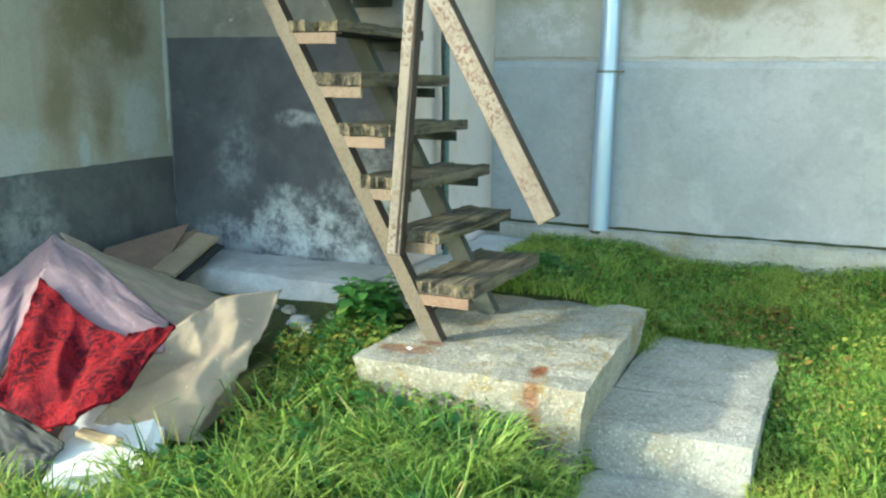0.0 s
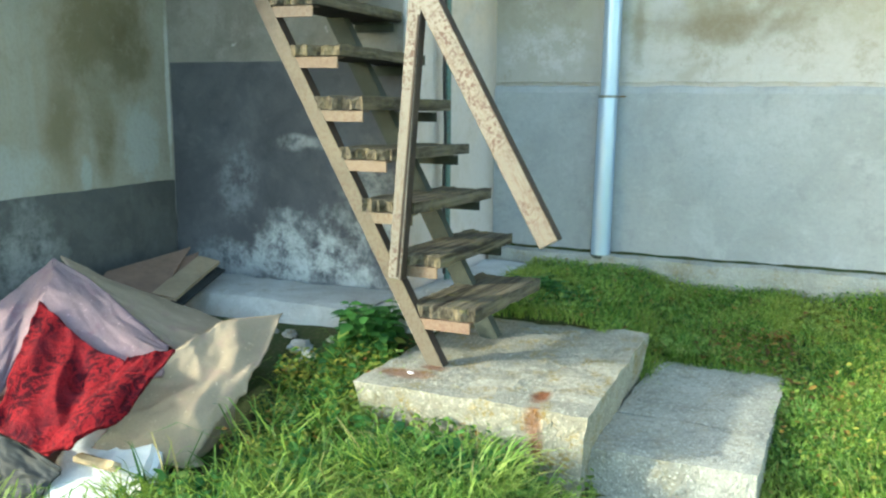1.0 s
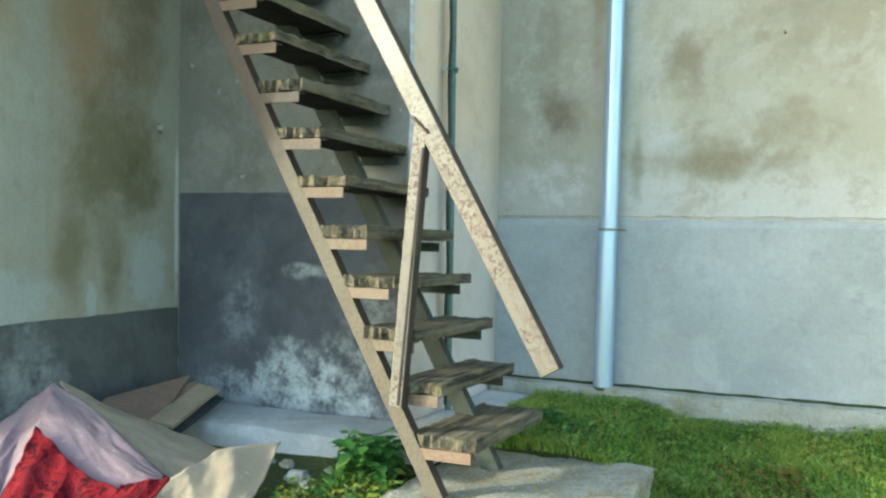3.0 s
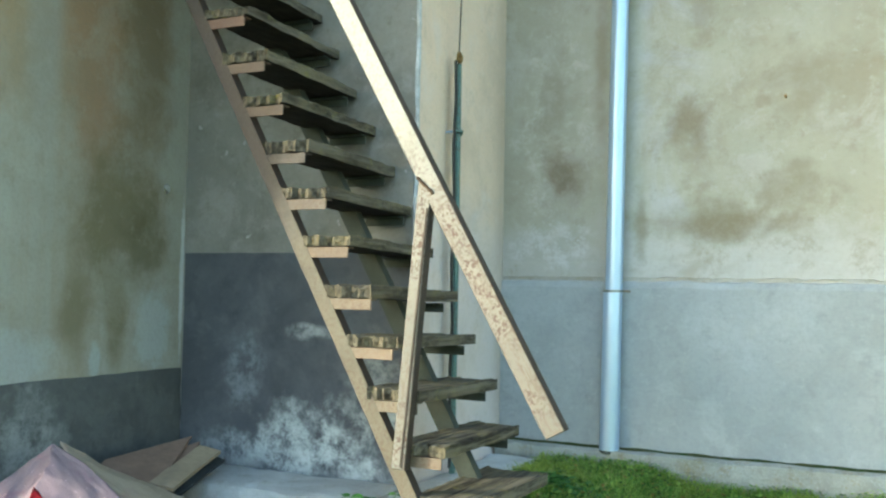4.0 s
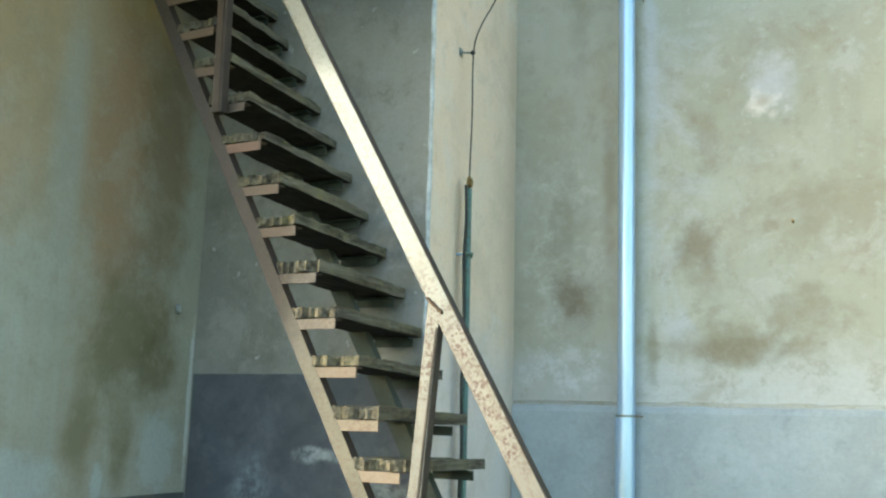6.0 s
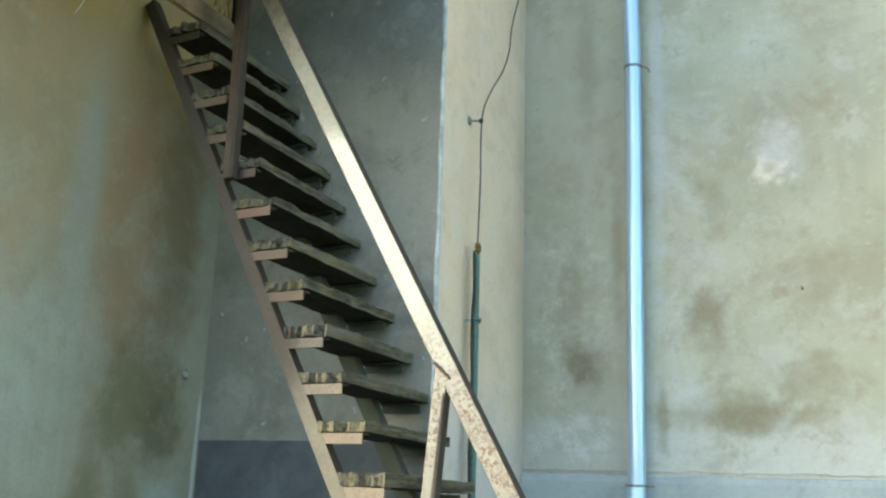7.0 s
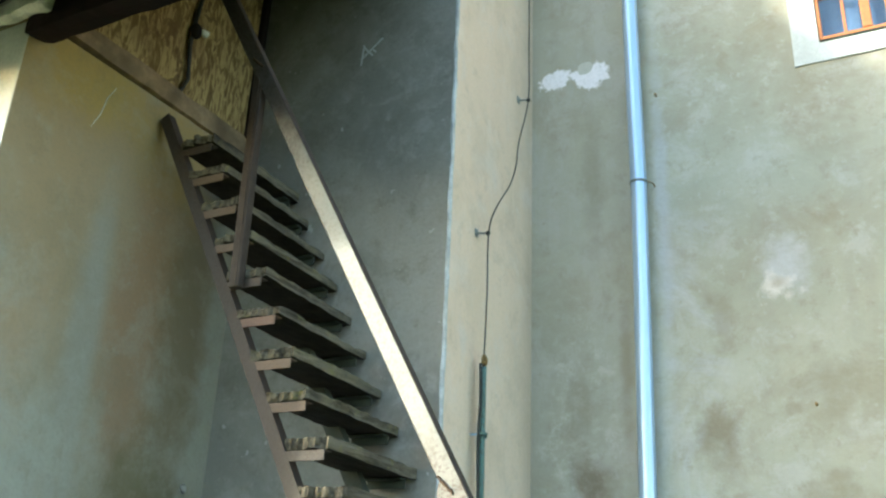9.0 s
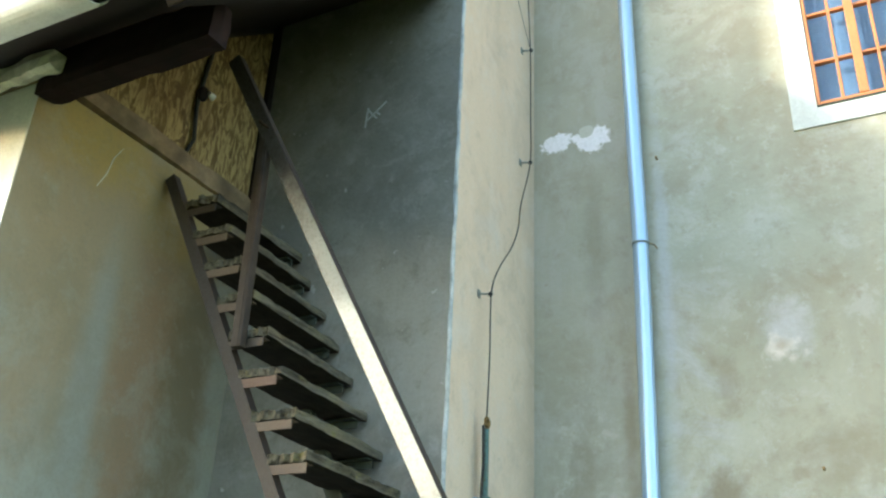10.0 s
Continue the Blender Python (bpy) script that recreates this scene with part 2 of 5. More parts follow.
def concrete(name, col, rust=(), moss=0.3, grit=0.6):
    m = Mat(name, 0.93)
    big, mid, fine = m.noise(3, 5, 0.6, warp=0.5), m.noise(11, 6, 0.7), m.noise(85, 4, 0.65)
    c = m.mix(m.ramp(big, 0.35, 0.65), col, tuple(x * 0.74 for x in col))
    c = m.mix(m.ramp(mid, 0.55, 0.72, 0, 0.55), c, (col[0] * 0.55, col[1] * 0.52, col[2] * 0.45))
    c = m.mix(m.ramp(m.noise(5, 6, 0.7), 0.55, 0.68, 0, moss), c, (0.20, 0.175, 0.085))
    c = m.mix(m.ramp(fine, 0.52, 0.66, 0, grit), c, tuple(min(1, x * 1.5) for x in col))
    c = m.mix(m.ramp(m.noise(42, 5, 0.65), 0.53, 0.66, 0, grit * 0.75), c, tuple(x * 0.5 for x in col))
    c = m.mix(m.math("MULTIPLY", m.ramp(m.noise(7, 7, 0.72), 0.5, 0.62), m.ramp(m.noise(70, 3, 0.6), 0.42, 0.58, 0, moss * 1.6)), c, (0.27, 0.21, 0.09))
    c = m.mix(m.ramp(m.noise(26, 6, 0.75), 0.6, 0.68, 0, grit * 0.4), c, tuple(x * 0.4 for x in col))
    for at, size, k in rust:
        c = m.mix(m.math("MULTIPLY", m.blob(at, size, 0.5, 14, 0.7), k), c, (0.19, 0.062, 0.022))
    m.bump(m.math("ADD", m.math("MULTIPLY", mid, 1.4), fine), 0.9, 0.012)
    return m.done(c)


def old_wood():
    m = Mat("grey_weathered_wood", 0.92)
    g = m.noise(1.0, 6, 0.65, co=m.stretch((60, 2.2, 26)))
    g2 = m.noise(1.0, 3, 0.6, co=m.stretch((26, 1.0, 26)))
    big = m.noise(6, 5, 0.65)
    c = m.mix(m.ramp(g, 0.32, 0.66), (0.026, 0.021, 0.015), (0.18, 0.157, 0.115))
    c = m.mix(m.ramp(big, 0.45, 0.7, 0, 0.55), c, (0.22, 0.185, 0.10))
    c = m.mix(m.ramp(m.noise(13, 5, 0.7), 0.58, 0.69, 0, 0.7), c, (0.20, 0.18, 0.06))
    c = m.mix(m.ramp(g2, 0.42, 0.32, 0, 0.9), c, (0.022, 0.018, 0.014))
    c = m.mix(m.ramp(m.tone(), 0, 1, 0, 0.3), c, (0.12, 0.10, 0.075))
    m.bump(m.math("ADD", g, m.math("MULTIPLY", g2, 1.8)), 1.0, 0.02)
    return m.done(c)


def painted_steel(name, paint, worn=0.5, rough=0.5, spec=0.5, tones=False, shady=None, turn=0.0, pale_from=None):
    """Cream paint that flakes to rust."""
    m = Mat(name, rough, 0.0, spec)
    big, mid, fine = m.noise(3, 5, 0.6), m.noise(70, 7, 0.75, warp=0.15), m.noise(120, 4, 0.65)
    along = m.t.nodes.new("ShaderNodeMapping")
    m.link(m.co, along.inputs[0])
    along.inputs["Rotation"].default_value = (0, radians(turn), 0)
    thin = m.t.nodes.new("ShaderNodeMapping")
    m.link(along.outputs[0], thin.inputs[0])
    thin.inputs["Scale"].default_value = (60, 60, 5)
    line = m.noise(1.0, 6, 0.7, co=thin.outputs[0])
    c = m.mix(m.ramp(big, 0.35, 0.65), paint, tuple(x * 0.8 for x in paint))
    c = m.mix(m.ramp(mid, 0.5, 0.6, 0, 0.35), c, (paint[0] * 0.85, paint[1] * 0.68, paint[2] * 0.58))
    patch = m.ramp(m.noise(2.6, 5, 0.65), 0.40, 0.56)
    c = m.mix(m.math("MULTIPLY", m.math("MULTIPLY", m.ramp(mid, 0.50, 0.55), patch), worn * 0.85), c, (0.085, 0.045, 0.035))
    c = m.mix(m.math("MULTIPLY", m.ramp(line, 0.54, 0.60), worn * 0.75), c, (0.13, 0.095, 0.075))
    c = m.mix(m.ramp(fine, 0.6, 0.68, 0, 0.6 * worn), c, (0.10, 0.07, 0.05))
    if pale_from:
        # a paler colour with fewer flecks begins at this height
        f = m.ramp(m.math("ADD", m.axis(2), m.math("MULTIPLY", m.noise(5, 5, 0.7), -0.5)), pale_from - 0.35, pale_from + 0.15, 0, 0.8)
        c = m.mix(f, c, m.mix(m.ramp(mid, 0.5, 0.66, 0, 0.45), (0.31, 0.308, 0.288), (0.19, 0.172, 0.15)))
    if shady:
        # the upper stair's shade is painted as dark brown above a ragged line
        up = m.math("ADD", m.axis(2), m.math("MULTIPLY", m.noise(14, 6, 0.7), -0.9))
        c = m.mix(m.ramp(up, shady - 0.35, shady + 0.35, 0, 0.9), c, (0.042, 0.030, 0.026))
    if tones:
        c = m.mix(m.ramp(m.tone(), 0.3, 0.9, 0, 0.75), c, (0.15, 0.10, 0.07))
        c = m.mix(m.ramp(m.tone(), 0.25, 0.05, 0, 0.5), c, (0.22, 0.12, 0.085))
    m.bump(mid, 0.25, 0.003)
    m.put(m.b.inputs["Roughness"], m.ramp(mid, 0.4, 0.65, rough, 0.85))
    return m.done(c)


def zinc():
    m = Mat("galvanised_zinc", 0.3, 0.55, 0.8)
    a, b = m.noise(2.0, 4, 0.6, co=m.stretch((1, 1, 0.4))), m.noise(30, 4, 0.6)
    c = m.mix(m.ramp(a, 0.35, 0.65), (0.40, 0.54, 0.72), (0.47, 0.60, 0.77))
    m.put(m.b.inputs["Roughness"], m.ramp(b, 0.3, 0.7, 0.28, 0.4))
    m.bump(b, 0.05, 0.002)
    return m.done(c)


def leafy(name, dark, mid, light, dry, rough=0.55):
    """Leaves and blades; each one has its own tone."""
    m = Mat(name, rough, 0.0, 0.35)
    r = m.t.nodes.new("ShaderNodeNewGeometry").outputs["Random Per Island"]
    c = m.mix(m.ramp(r, 0.0, 0.5, smooth=False), dark, mid)
    c = m.mix(m.ramp(r, 0.45, 0.85, smooth=False), c, light)
    c = m.mix(m.ramp(r, 0.955, 0.965, smooth=False), c, dry)
    c = m.mix(m.ramp(m.noise(2.2, 4, 0.6), 0.45, 0.68, 0, 0.5), c, (light[0] * 1.25, light[1] * 1.02, light[2]))
    m.b.inputs["Subsurface Weight"].default_value = 0.0
    tr = m.t.nodes.new("ShaderNodeBsdfTranslucent")
    m.link(c, tr.inputs[0])
    mx = m.t.nodes.new("ShaderNodeMixShader")
    mx.inputs[0].default_value = 0.35
    out = m.t.nodes["Material Output"]
    m.link(m.b.outputs[0], mx.inputs[1])
    m.link(tr.outputs[0], mx.inputs[2])
    m.link(mx.outputs[0], out.inputs[0])
    return m.done(c)


def textile(name, a, b, weave=160.0, blot=(0.3, 0.25, 0.25), k=0.3, bump=0.4):
    m = Mat(name, 0.95, 0.0, 0.15)
    big, mid, fine = m.noise(2.5, 4, 0.6, warp=0.5), m.noise(9, 6, 0.68), m.noise(weave, 2, 0.6)
    c = m.mix(m.ramp(big, 0.35, 0.65), a, b)
    c = m.mix(m.ramp(mid, 0.52, 0.7, 0, k), c, blot)
    c = m.mix(m.ramp(m.noise(42, 3, 0.6), 0.64, 0.70, 0, 0.8), c, tuple(min(1, x * 1.5) for x in a))
    c = m.mix(m.ramp(fine, 0.4, 0.7, 0, 0.3), c, tuple(x * 0.6 for x in a))
    m.bump(m.math("ADD", m.math("MULTIPLY", mid, 1.5), fine), bump, 0.006)
    return m.done(c)


def red_carpet():
    m = Mat("red_patterned_pile", 0.97, 0.0, 0.1)
    pat = m.noise(17, 3, 0.55, warp=2.6)
    c = m.mix(m.ramp(pat, 0.44, 0.56), (0.21, 0.010, 0.016), (0.05, 0.005, 0.010))
    c = m.mix(m.ramp(m.noise(5, 5, 0.6), 0.45, 0.62, 0, 0.6), c, (0.27, 0.016, 0.022))
    c = m.mix(m.ramp(m.noise(3, 5, 0.6), 0.52, 0.64, 0, 0.6), c, (0.075, 0.012, 0.02))
    c = m.mix(m.ramp(m.noise(130, 3, 0.6), 0.45, 0.7, 0, 0.5), c, (0.05, 0.005, 0.008))
    m.bump(m.math("ADD", m.noise(130, 3, 0.6), m.math("MULTIPLY", pat, 0.6)), 0.8, 0.006)
    return m.done(c)


def osb():
    m = Mat("strand_board", 0.85)
    a = m.noise(1.0, 3, 0.55, co=m.stretch((20, 26, 7)), warp=1.5)
    b = m.noise(1.0, 3, 0.55, co=m.stretch((30, 14, 9), (3, 1, 2)), warp=1.0)
    c = m.mix(m.ramp(a, 0.38, 0.62), (0.44, 0.31, 0.135), (0.17, 0.105, 0.04))
    c = m.mix(m.ramp(b, 0.56, 0.64, 0, 0.8), c, (0.11, 0.065, 0.03))
    c = m.mix(m.ramp(m.noise(2.2, 4, 0.6), 0.52, 0.7, 0, 0.5), c, (0.19, 0.11, 0.05))
    m.bump(a, 0.3, 0.004)
    return m.done(c)


def soil():
    m = Mat("soil_and_moss", 0.97)
    a, b = m.noise(6, 6, 0.7), m.noise(60, 4, 0.6)
    c = m.mix(m.ramp(a, 0.35, 0.65), (0.030, 0.055, 0.014), (0.052, 0.058, 0.020))
    c = m.mix(m.ramp(b, 0.5, 0.7, 0, 0.5), c, (0.13, 0.11, 0.07))
    m.bump(b, 0.6, 0.01)
    return m.done(c)


XL, YB, XR, YR, YF, YE = -3.27, 3.73, -1.902, 4.84, 3.0, 2.18
M_PLASTER_R = plaster_right()
M_PLASTER_B = plaster_back()
M_PLASTER_L = plaster_left()
M_RETURN = plaster_return()
M_PLINTH_R = plinth_paint("plinth_blue_grey", (0.375, 0.395, 0.41), (0.34, 0.362, 0.37))
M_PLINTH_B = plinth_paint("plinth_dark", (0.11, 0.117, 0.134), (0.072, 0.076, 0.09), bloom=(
    ((-2.4, YB, 0.62), (0.55, 1, 0.30), (0.56, 0.60, 0.62), 1.0, 0.9), ((-2.85, YB, 0.58), (0.35, 1, 0.16), (0.42, 0.45, 0.48), 1.0, 0.7), ((-2.1, YB, 0.95), (0.2, 1, 0.3), (0.36, 0.37, 0.36), 0.8, 0.7),
    ((-2.45, YB, 1.2), (0.28, 1, 0.05), (0.42, 0.43, 0.45), 0.9, 0.8), ((-2.85, YB, 1.0), (0.15, 1, 0.25), (0.3, 0.32, 0.36), 0.9, 0.6)))
M_PLINTH_L = plinth_paint("plinth_dark_side", (0.125, 0.128, 0.125), (0.09, 0.093, 0.092), bloom=(((XL, 2.75, 0.7), (1, 0.3, 0.3), (0.33, 0.34, 0.33), 0.8, 0.8),))
M_WHITE = simple("white_lime_paint", (0.8, 0.79, 0.76), vary=0.06)
M_SURROUND = simple("grey_white_limewash", (0.60, 0.61, 0.60), vary=0.08)
M_CONC = concrete("block_concrete", (0.36, 0.345, 0.29), grit=0.98, moss=0.7, rust=(((-0.93, 2.84, 0.42), (0.05, 0.09, 0.1), 0.95), ((-0.92, 2.71, 0.33), (0.05, 0.06, 0.17), 0.7), ((-1.47, 2.87, 0.42), (0.16, 0.07, 0.04), 0.7), ((-1.4, 2.98, 0.42), (0.07, 0.06, 0.04), 0.8)))
M_SLAB = concrete("slab_concrete", (0.42, 0.415, 0.37), moss=0.2, grit=0.9)
M_KERB = concrete("kerb_concrete", (0.42, 0.42, 0.38), moss=0.35, grit=0.3)
M_LEDGE = concrete("ledge_concrete", (0.60, 0.61, 0.61), moss=0.1, grit=0.2)
M_WOOD = old_wood()
M_STEEL = painted_steel("cream_paint_on_steel", (0.20, 0.19, 0.168), 1.0, 0.36, shady=3.2)
M_RAIL = painted_steel("cream_paint_on_rail", (0.185, 0.168, 0.148), 1.0, 0.34, shady=2.95, turn=28.9, pale_from=1.75)
M_STRING = painted_steel("tan_paint_on_steel", (0.125, 0.106, 0.078), 0.35, 0.6, shady=1.25)
M_DARK = simple("dark_green_steel", (0.06, 0.07, 0.06), vary=0.2)
M_BROWN = simple("dark_brown", (0.05, 0.036, 0.029), rough=0.6)
M_CLEAT = painted_steel("cream_bracket_paint", (0.19, 0.158, 0.114), 0.9, 0.6, tones=True, shady=1.25)
M_ZINC = zinc()
M_GROUND = soil()
M_GRASS = leafy("grass_blades", (0.022, 0.075, 0.014), (0.08, 0.20, 0.032), (0.33, 0.47, 0.095), (0.42, 0.35, 0.15))
M_LAWN = leafy("lawn_blades", (0.035, 0.11, 0.02), (0.17, 0.33, 0.05), (0.38, 0.51, 0.11), (0.45, 0.34, 0.14))
M_TUFT = leafy("bright_grass_blades", (0.06, 0.17, 0.03), (0.19, 0.38, 0.07), (0.40, 0.54, 0.15), (0.45, 0.4, 0.18))
M_CLOVER = leafy("clover_leaves", (0.03, 0.09, 0.02), (0.12, 0.26, 0.045), (0.34, 0.46, 0.10), (0.36, 0.2, 0.06))
M_DEAD = leafy("dead_leaves", (0.09, 0.055, 0.018), (0.18, 0.105, 0.03), (0.32, 0.21, 0.05), (0.40, 0.27, 0.10))
M_WEED = leafy("weed_leaves", (0.025, 0.10, 0.028), (0.05, 0.165, 0.04), (0.09, 0.24, 0.055), (0.2, 0.26, 0.06))
M_YELLOW = leafy("yellow_weed_leaves", (0.06, 0.13, 0.022), (0.20, 0.27, 0.045), (0.48, 0.46, 0.09), (0.35, 0.16, 0.05))
M_RUG_PINK = textile("pinkish_rug_back", (0.255, 0.18, 0.205), (0.225, 0.165, 0.175), blot=(0.20, 0.10, 0.13), k=0.65)
M_RUG_BEIGE = textile("beige_rug_back", (0.37, 0.295, 0.215), (0.31, 0.25, 0.18), blot=(0.33, 0.215, 0.19), k=0.65)
M_RED = red_carpet()
M_CARD = simple("brown_board", (0.22, 0.145, 0.108), vary=0.25, scale=4)
M_CARD2 = simple("tan_board", (0.33, 0.255, 0.175), vary=0.2, scale=4)
M_FOAM = simple("white_foam", (0.85, 0.85, 0.85), vary=0.04, scale=20, bump=0.4)
M_BAG = simple("grey_plastic_sack", (0.035, 0.04, 0.042), rough=0.7, vary=0.3, scale=5, bump=0.3)
M_OSB = osb()
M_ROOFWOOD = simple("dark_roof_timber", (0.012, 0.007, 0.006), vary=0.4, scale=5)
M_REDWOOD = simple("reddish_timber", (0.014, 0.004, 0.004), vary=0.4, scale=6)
M_BEAM = simple("tan_timber_beam", (0.27, 0.185, 0.11), vary=0.45, scale=4)
M_PALEWOOD = simple("rotten_pale_timber", (0.6, 0.57, 0.48), vary=0.3, scale=7, bump=0.6)
M_GUTTER = simple("pale_grey_gutter", (0.62, 0.64, 0.62), rough=0.5, vary=0.08)
M_TILE = simple("roof_tile", (0.30, 0.13, 0.08))
M_CABLE = simple("black_cable", (0.04, 0.038, 0.035), rough=0.6)
M_IRON = simple("grey_iron", (0.20, 0.21, 0.20), rough=0.6, vary=0.3, scale=30)
M_ARRIS = simple("pale_corner_strip", (0.46, 0.48, 0.50), vary=0.3, scale=14, bump=0.3)
M_GREENPIPE = painted_steel("green_paint_pipe", (0.10, 0.19, 0.17), 0.5, 0.5)
M_RUST = simple("rusty_iron", (0.24, 0.15, 0.06), vary=0.4, scale=40)
M_WELD = simple("dark_rusty_weld", (0.09, 0.055, 0.035), vary=0.4, scale=60)
M_ORANGE = simple("orange_brown_wood_paint", (0.55, 0.21, 0.075), rough=0.45, vary=0.12, scale=5, spec=0.5)
M_PANE_BLUE = simple("blue_grey_backing", (0.13, 0.23, 0.40), vary=0.1, scale=6)
M_CHALK = simple("chalk", (0.5, 0.5, 0.52), vary=0.2, scale=60)
M_DRYWOOD = simple("pale_wood_offcut", (0.46, 0.36, 0.22), vary=0.2, scale=10)
M_GLASS = Mat("window_glass", 0.03, 0.0, 0.5)
M_GLASS.b.inputs["Transmission Weight"].default_value = 1.0
M_GLASS = M_GLASS.done((0.9, 0.95, 1.0))


# ---- builders ----
def part(name, bm, material, parent=None, label="", smooth=False):
    me = bpy.data.meshes.new(name)
    bmesh.ops.recalc_face_normals(bm, faces=bm.faces)
    bm.to_mesh(me)
    bm.free()
    for m in material if isinstance(material, (list, tuple)) else (material,):
        me.materials.append(m)
    if smooth:
        for p in me.polygons:
            p.use_smooth = True
    ob = new(name, me)
    ob.parent = parent
    if label:
        ob["label"] = label
    return ob


def thing(name, at=(0, 0, 0), label="", category="", group="", kind=""):
    ob = new(name)
    ob.location = at
    return tagged(ob, label, category, group, kind)


def add_box(bm, lo, hi, bevel=0.0, mat=0, m=None):
    c = [(a + b) / 2 for a, b in zip(lo, hi)]
    s = [b - a for a, b in zip(lo, hi)]
    r = bmesh.ops.create_cube(bm, size=1.0, matrix=Matrix.LocRotScale(c, None, s))
    vs = r["verts"]
    fs = {f for v in vs for f in v.link_faces}
    for f in fs:
        f.material_index = mat
    if bevel:
        es = {e for v in vs for e in v.link_edges}
        g = bmesh.ops.bevel(bm, geom=list(es), offset=bevel, segments=1, affect="EDGES")
        vs = list({v for f in g["faces"] for v in f.verts} | {v for v in vs if v.is_valid})
    if m is not None:
        bmesh.ops.transform(bm, matrix=m, verts=vs)
    return vs


def box(lo, hi, bevel=0.0):
    bm = bmesh.new()
    add_box(bm, lo, hi, bevel)
    return bm


def bar(a, b, w, d, bevel=0.003, side=(0, 1, 0)):
    """A straight bar from a to b, w wide across and d deep along side."""
    a, b, side = Vector(a), Vector(b), Vector(side)
    z = (b - a).normalized()
    y = (side - side.dot(z) * z).normalized()
    x = y.cross(z)
    m = Matrix((x, y, z)).transposed().to_4x4()
    m.translation = (a + b) / 2
    bm = bmesh.new()
    add_box(bm, (-w / 2, -d / 2, -(b - a).length / 2), (w / 2, d / 2, (b - a).length / 2), bevel, m=m)
    return bm


def tube(points, radius, sides=12, bm=None):
    """A round tube along points."""
    bm = bm or bmesh.new()
    pts = [Vector(p) for p in points]
    rings = []
    for i, p in enumerate(pts):
        d = (pts[min(i + 1, len(pts) - 1)] - pts[max(i - 1, 0)]).normalized()
        u = d.orthogonal().normalized() if abs(d.z) < 0.99 else Vector((1, 0, 0))
        u = (u - u.dot(d) * d).normalized()
        v = d.cross(u)
        r = radius[i] if isinstance(radius, (list, tuple)) else radius
        rings.append([bm.verts.new(p + r * (math.cos(k / sides * math.tau) * u + math.sin(k / sides * math.tau) * v)) for k in range(sides)])
    for a, b in zip(rings, rings[1:]):
        for k in range(sides):
            bm.faces.new((a[k], a[(k + 1) % sides], b[(k + 1) % sides], b[k]))
    for ring in (rings[0][::-1], rings[-1]):
        bm.faces.new([bm.verts.new(v.co) for v in ring])
    return bm


def rough_block(lo, hi, cell=0.05, amp=0.008, seed=0.0, taper=0.0, bevel=0.0):
    """A box with a fine grid, uneven faces and worn edges."""
    lo, hi = Vector(lo), Vector(hi)
    bm = bmesh.new()
    n = [max(2, round((hi[i] - lo[i]) / cell)) for i in range(3)]
    seen = {}

    def vert(i, j, k):
        if (i, j, k) not in seen:
            t = (i / n[0], j / n[1], k / n[2])
            p = Vector([lo[a] + (hi[a] - lo[a]) * t[a] for a in range(3)])
            edges = sum(v in (0, 1) for v in t)
            q = (p + Vector((seed, seed * 2, 0))) * 7
            w = Vector((noise.noise(q), noise.noise(q + Vector((9, 2, 5))), noise.noise(q + Vector((3, 8, 1))))) * amp
            w += Vector((noise.noise(q * 3.7), noise.noise(q * 3.7 + Vector((5, 1, 7))), noise.noise(q * 3.7 + Vector((1, 6, 2))))) * amp * 0.6
            c = (lo + hi) / 2
            if edges >= 2:
                inward = Vector([(c[a] - p[a]) / (hi[a] - lo[a]) if t[a] in (0, 1) else 0 for a in range(3)])
                w += inward * (0.016 + 0.03 * max(0, noise.noise(q * 1.3))) * (bevel or 1.0)
            if taper:
                w += Vector(((c.x - p.x) * taper * (1 - t[2]), (c.y - p.y) * taper * (1 - t[2]), 0))
            seen[i, j, k] = bm.verts.new(p + w)
        return seen[i, j, k]

    for a, b, c in ((0, 1, 2), (1, 2, 0), (2, 0, 1)):
        for side in (0, n[c]):
            for i in range(n[a]):
                for j in range(n[b]):
                    ids = []
                    for di, dj in ((0, 0), (1, 0), (1, 1), (0, 1)):
                        x = [0, 0, 0]
                        x[a], x[b], x[c] = i + di, j + dj, side
                        ids.append(vert(*x))
                    bm.faces.new(ids)
    return bm


def prism(outline, axis, a, b, bm=None):
    """A flat outline of (u, v) points drawn out along an axis from a to b."""
    bm = bm or bmesh.new()
    put = {0: lambda u, v, w: (w, u, v), 1: lambda u, v, w: (u, w, v), 2: lambda u, v, w: (u, v, w)}[axis]
    p = [bm.verts.new(put(u, v, a)) for u, v in outline]
    q = [bm.verts.new(put(u, v, b)) for u, v in outline]
    bm.faces.new(p), bm.faces.new(q[::-1])
    for i in range(len(p)):
        j = (i + 1) % len(p)
        bm.faces.new((p[i], q[i], q[j], p[j]))
    return bm


# ---- setting ----
TOP = 8.0
WX0, WX1, WZ0, WZ1 = -0.128, 0.39, 4.515, 5.6


def roof_z(y):
    return 3.6 + (y - 1.75) * 0.86


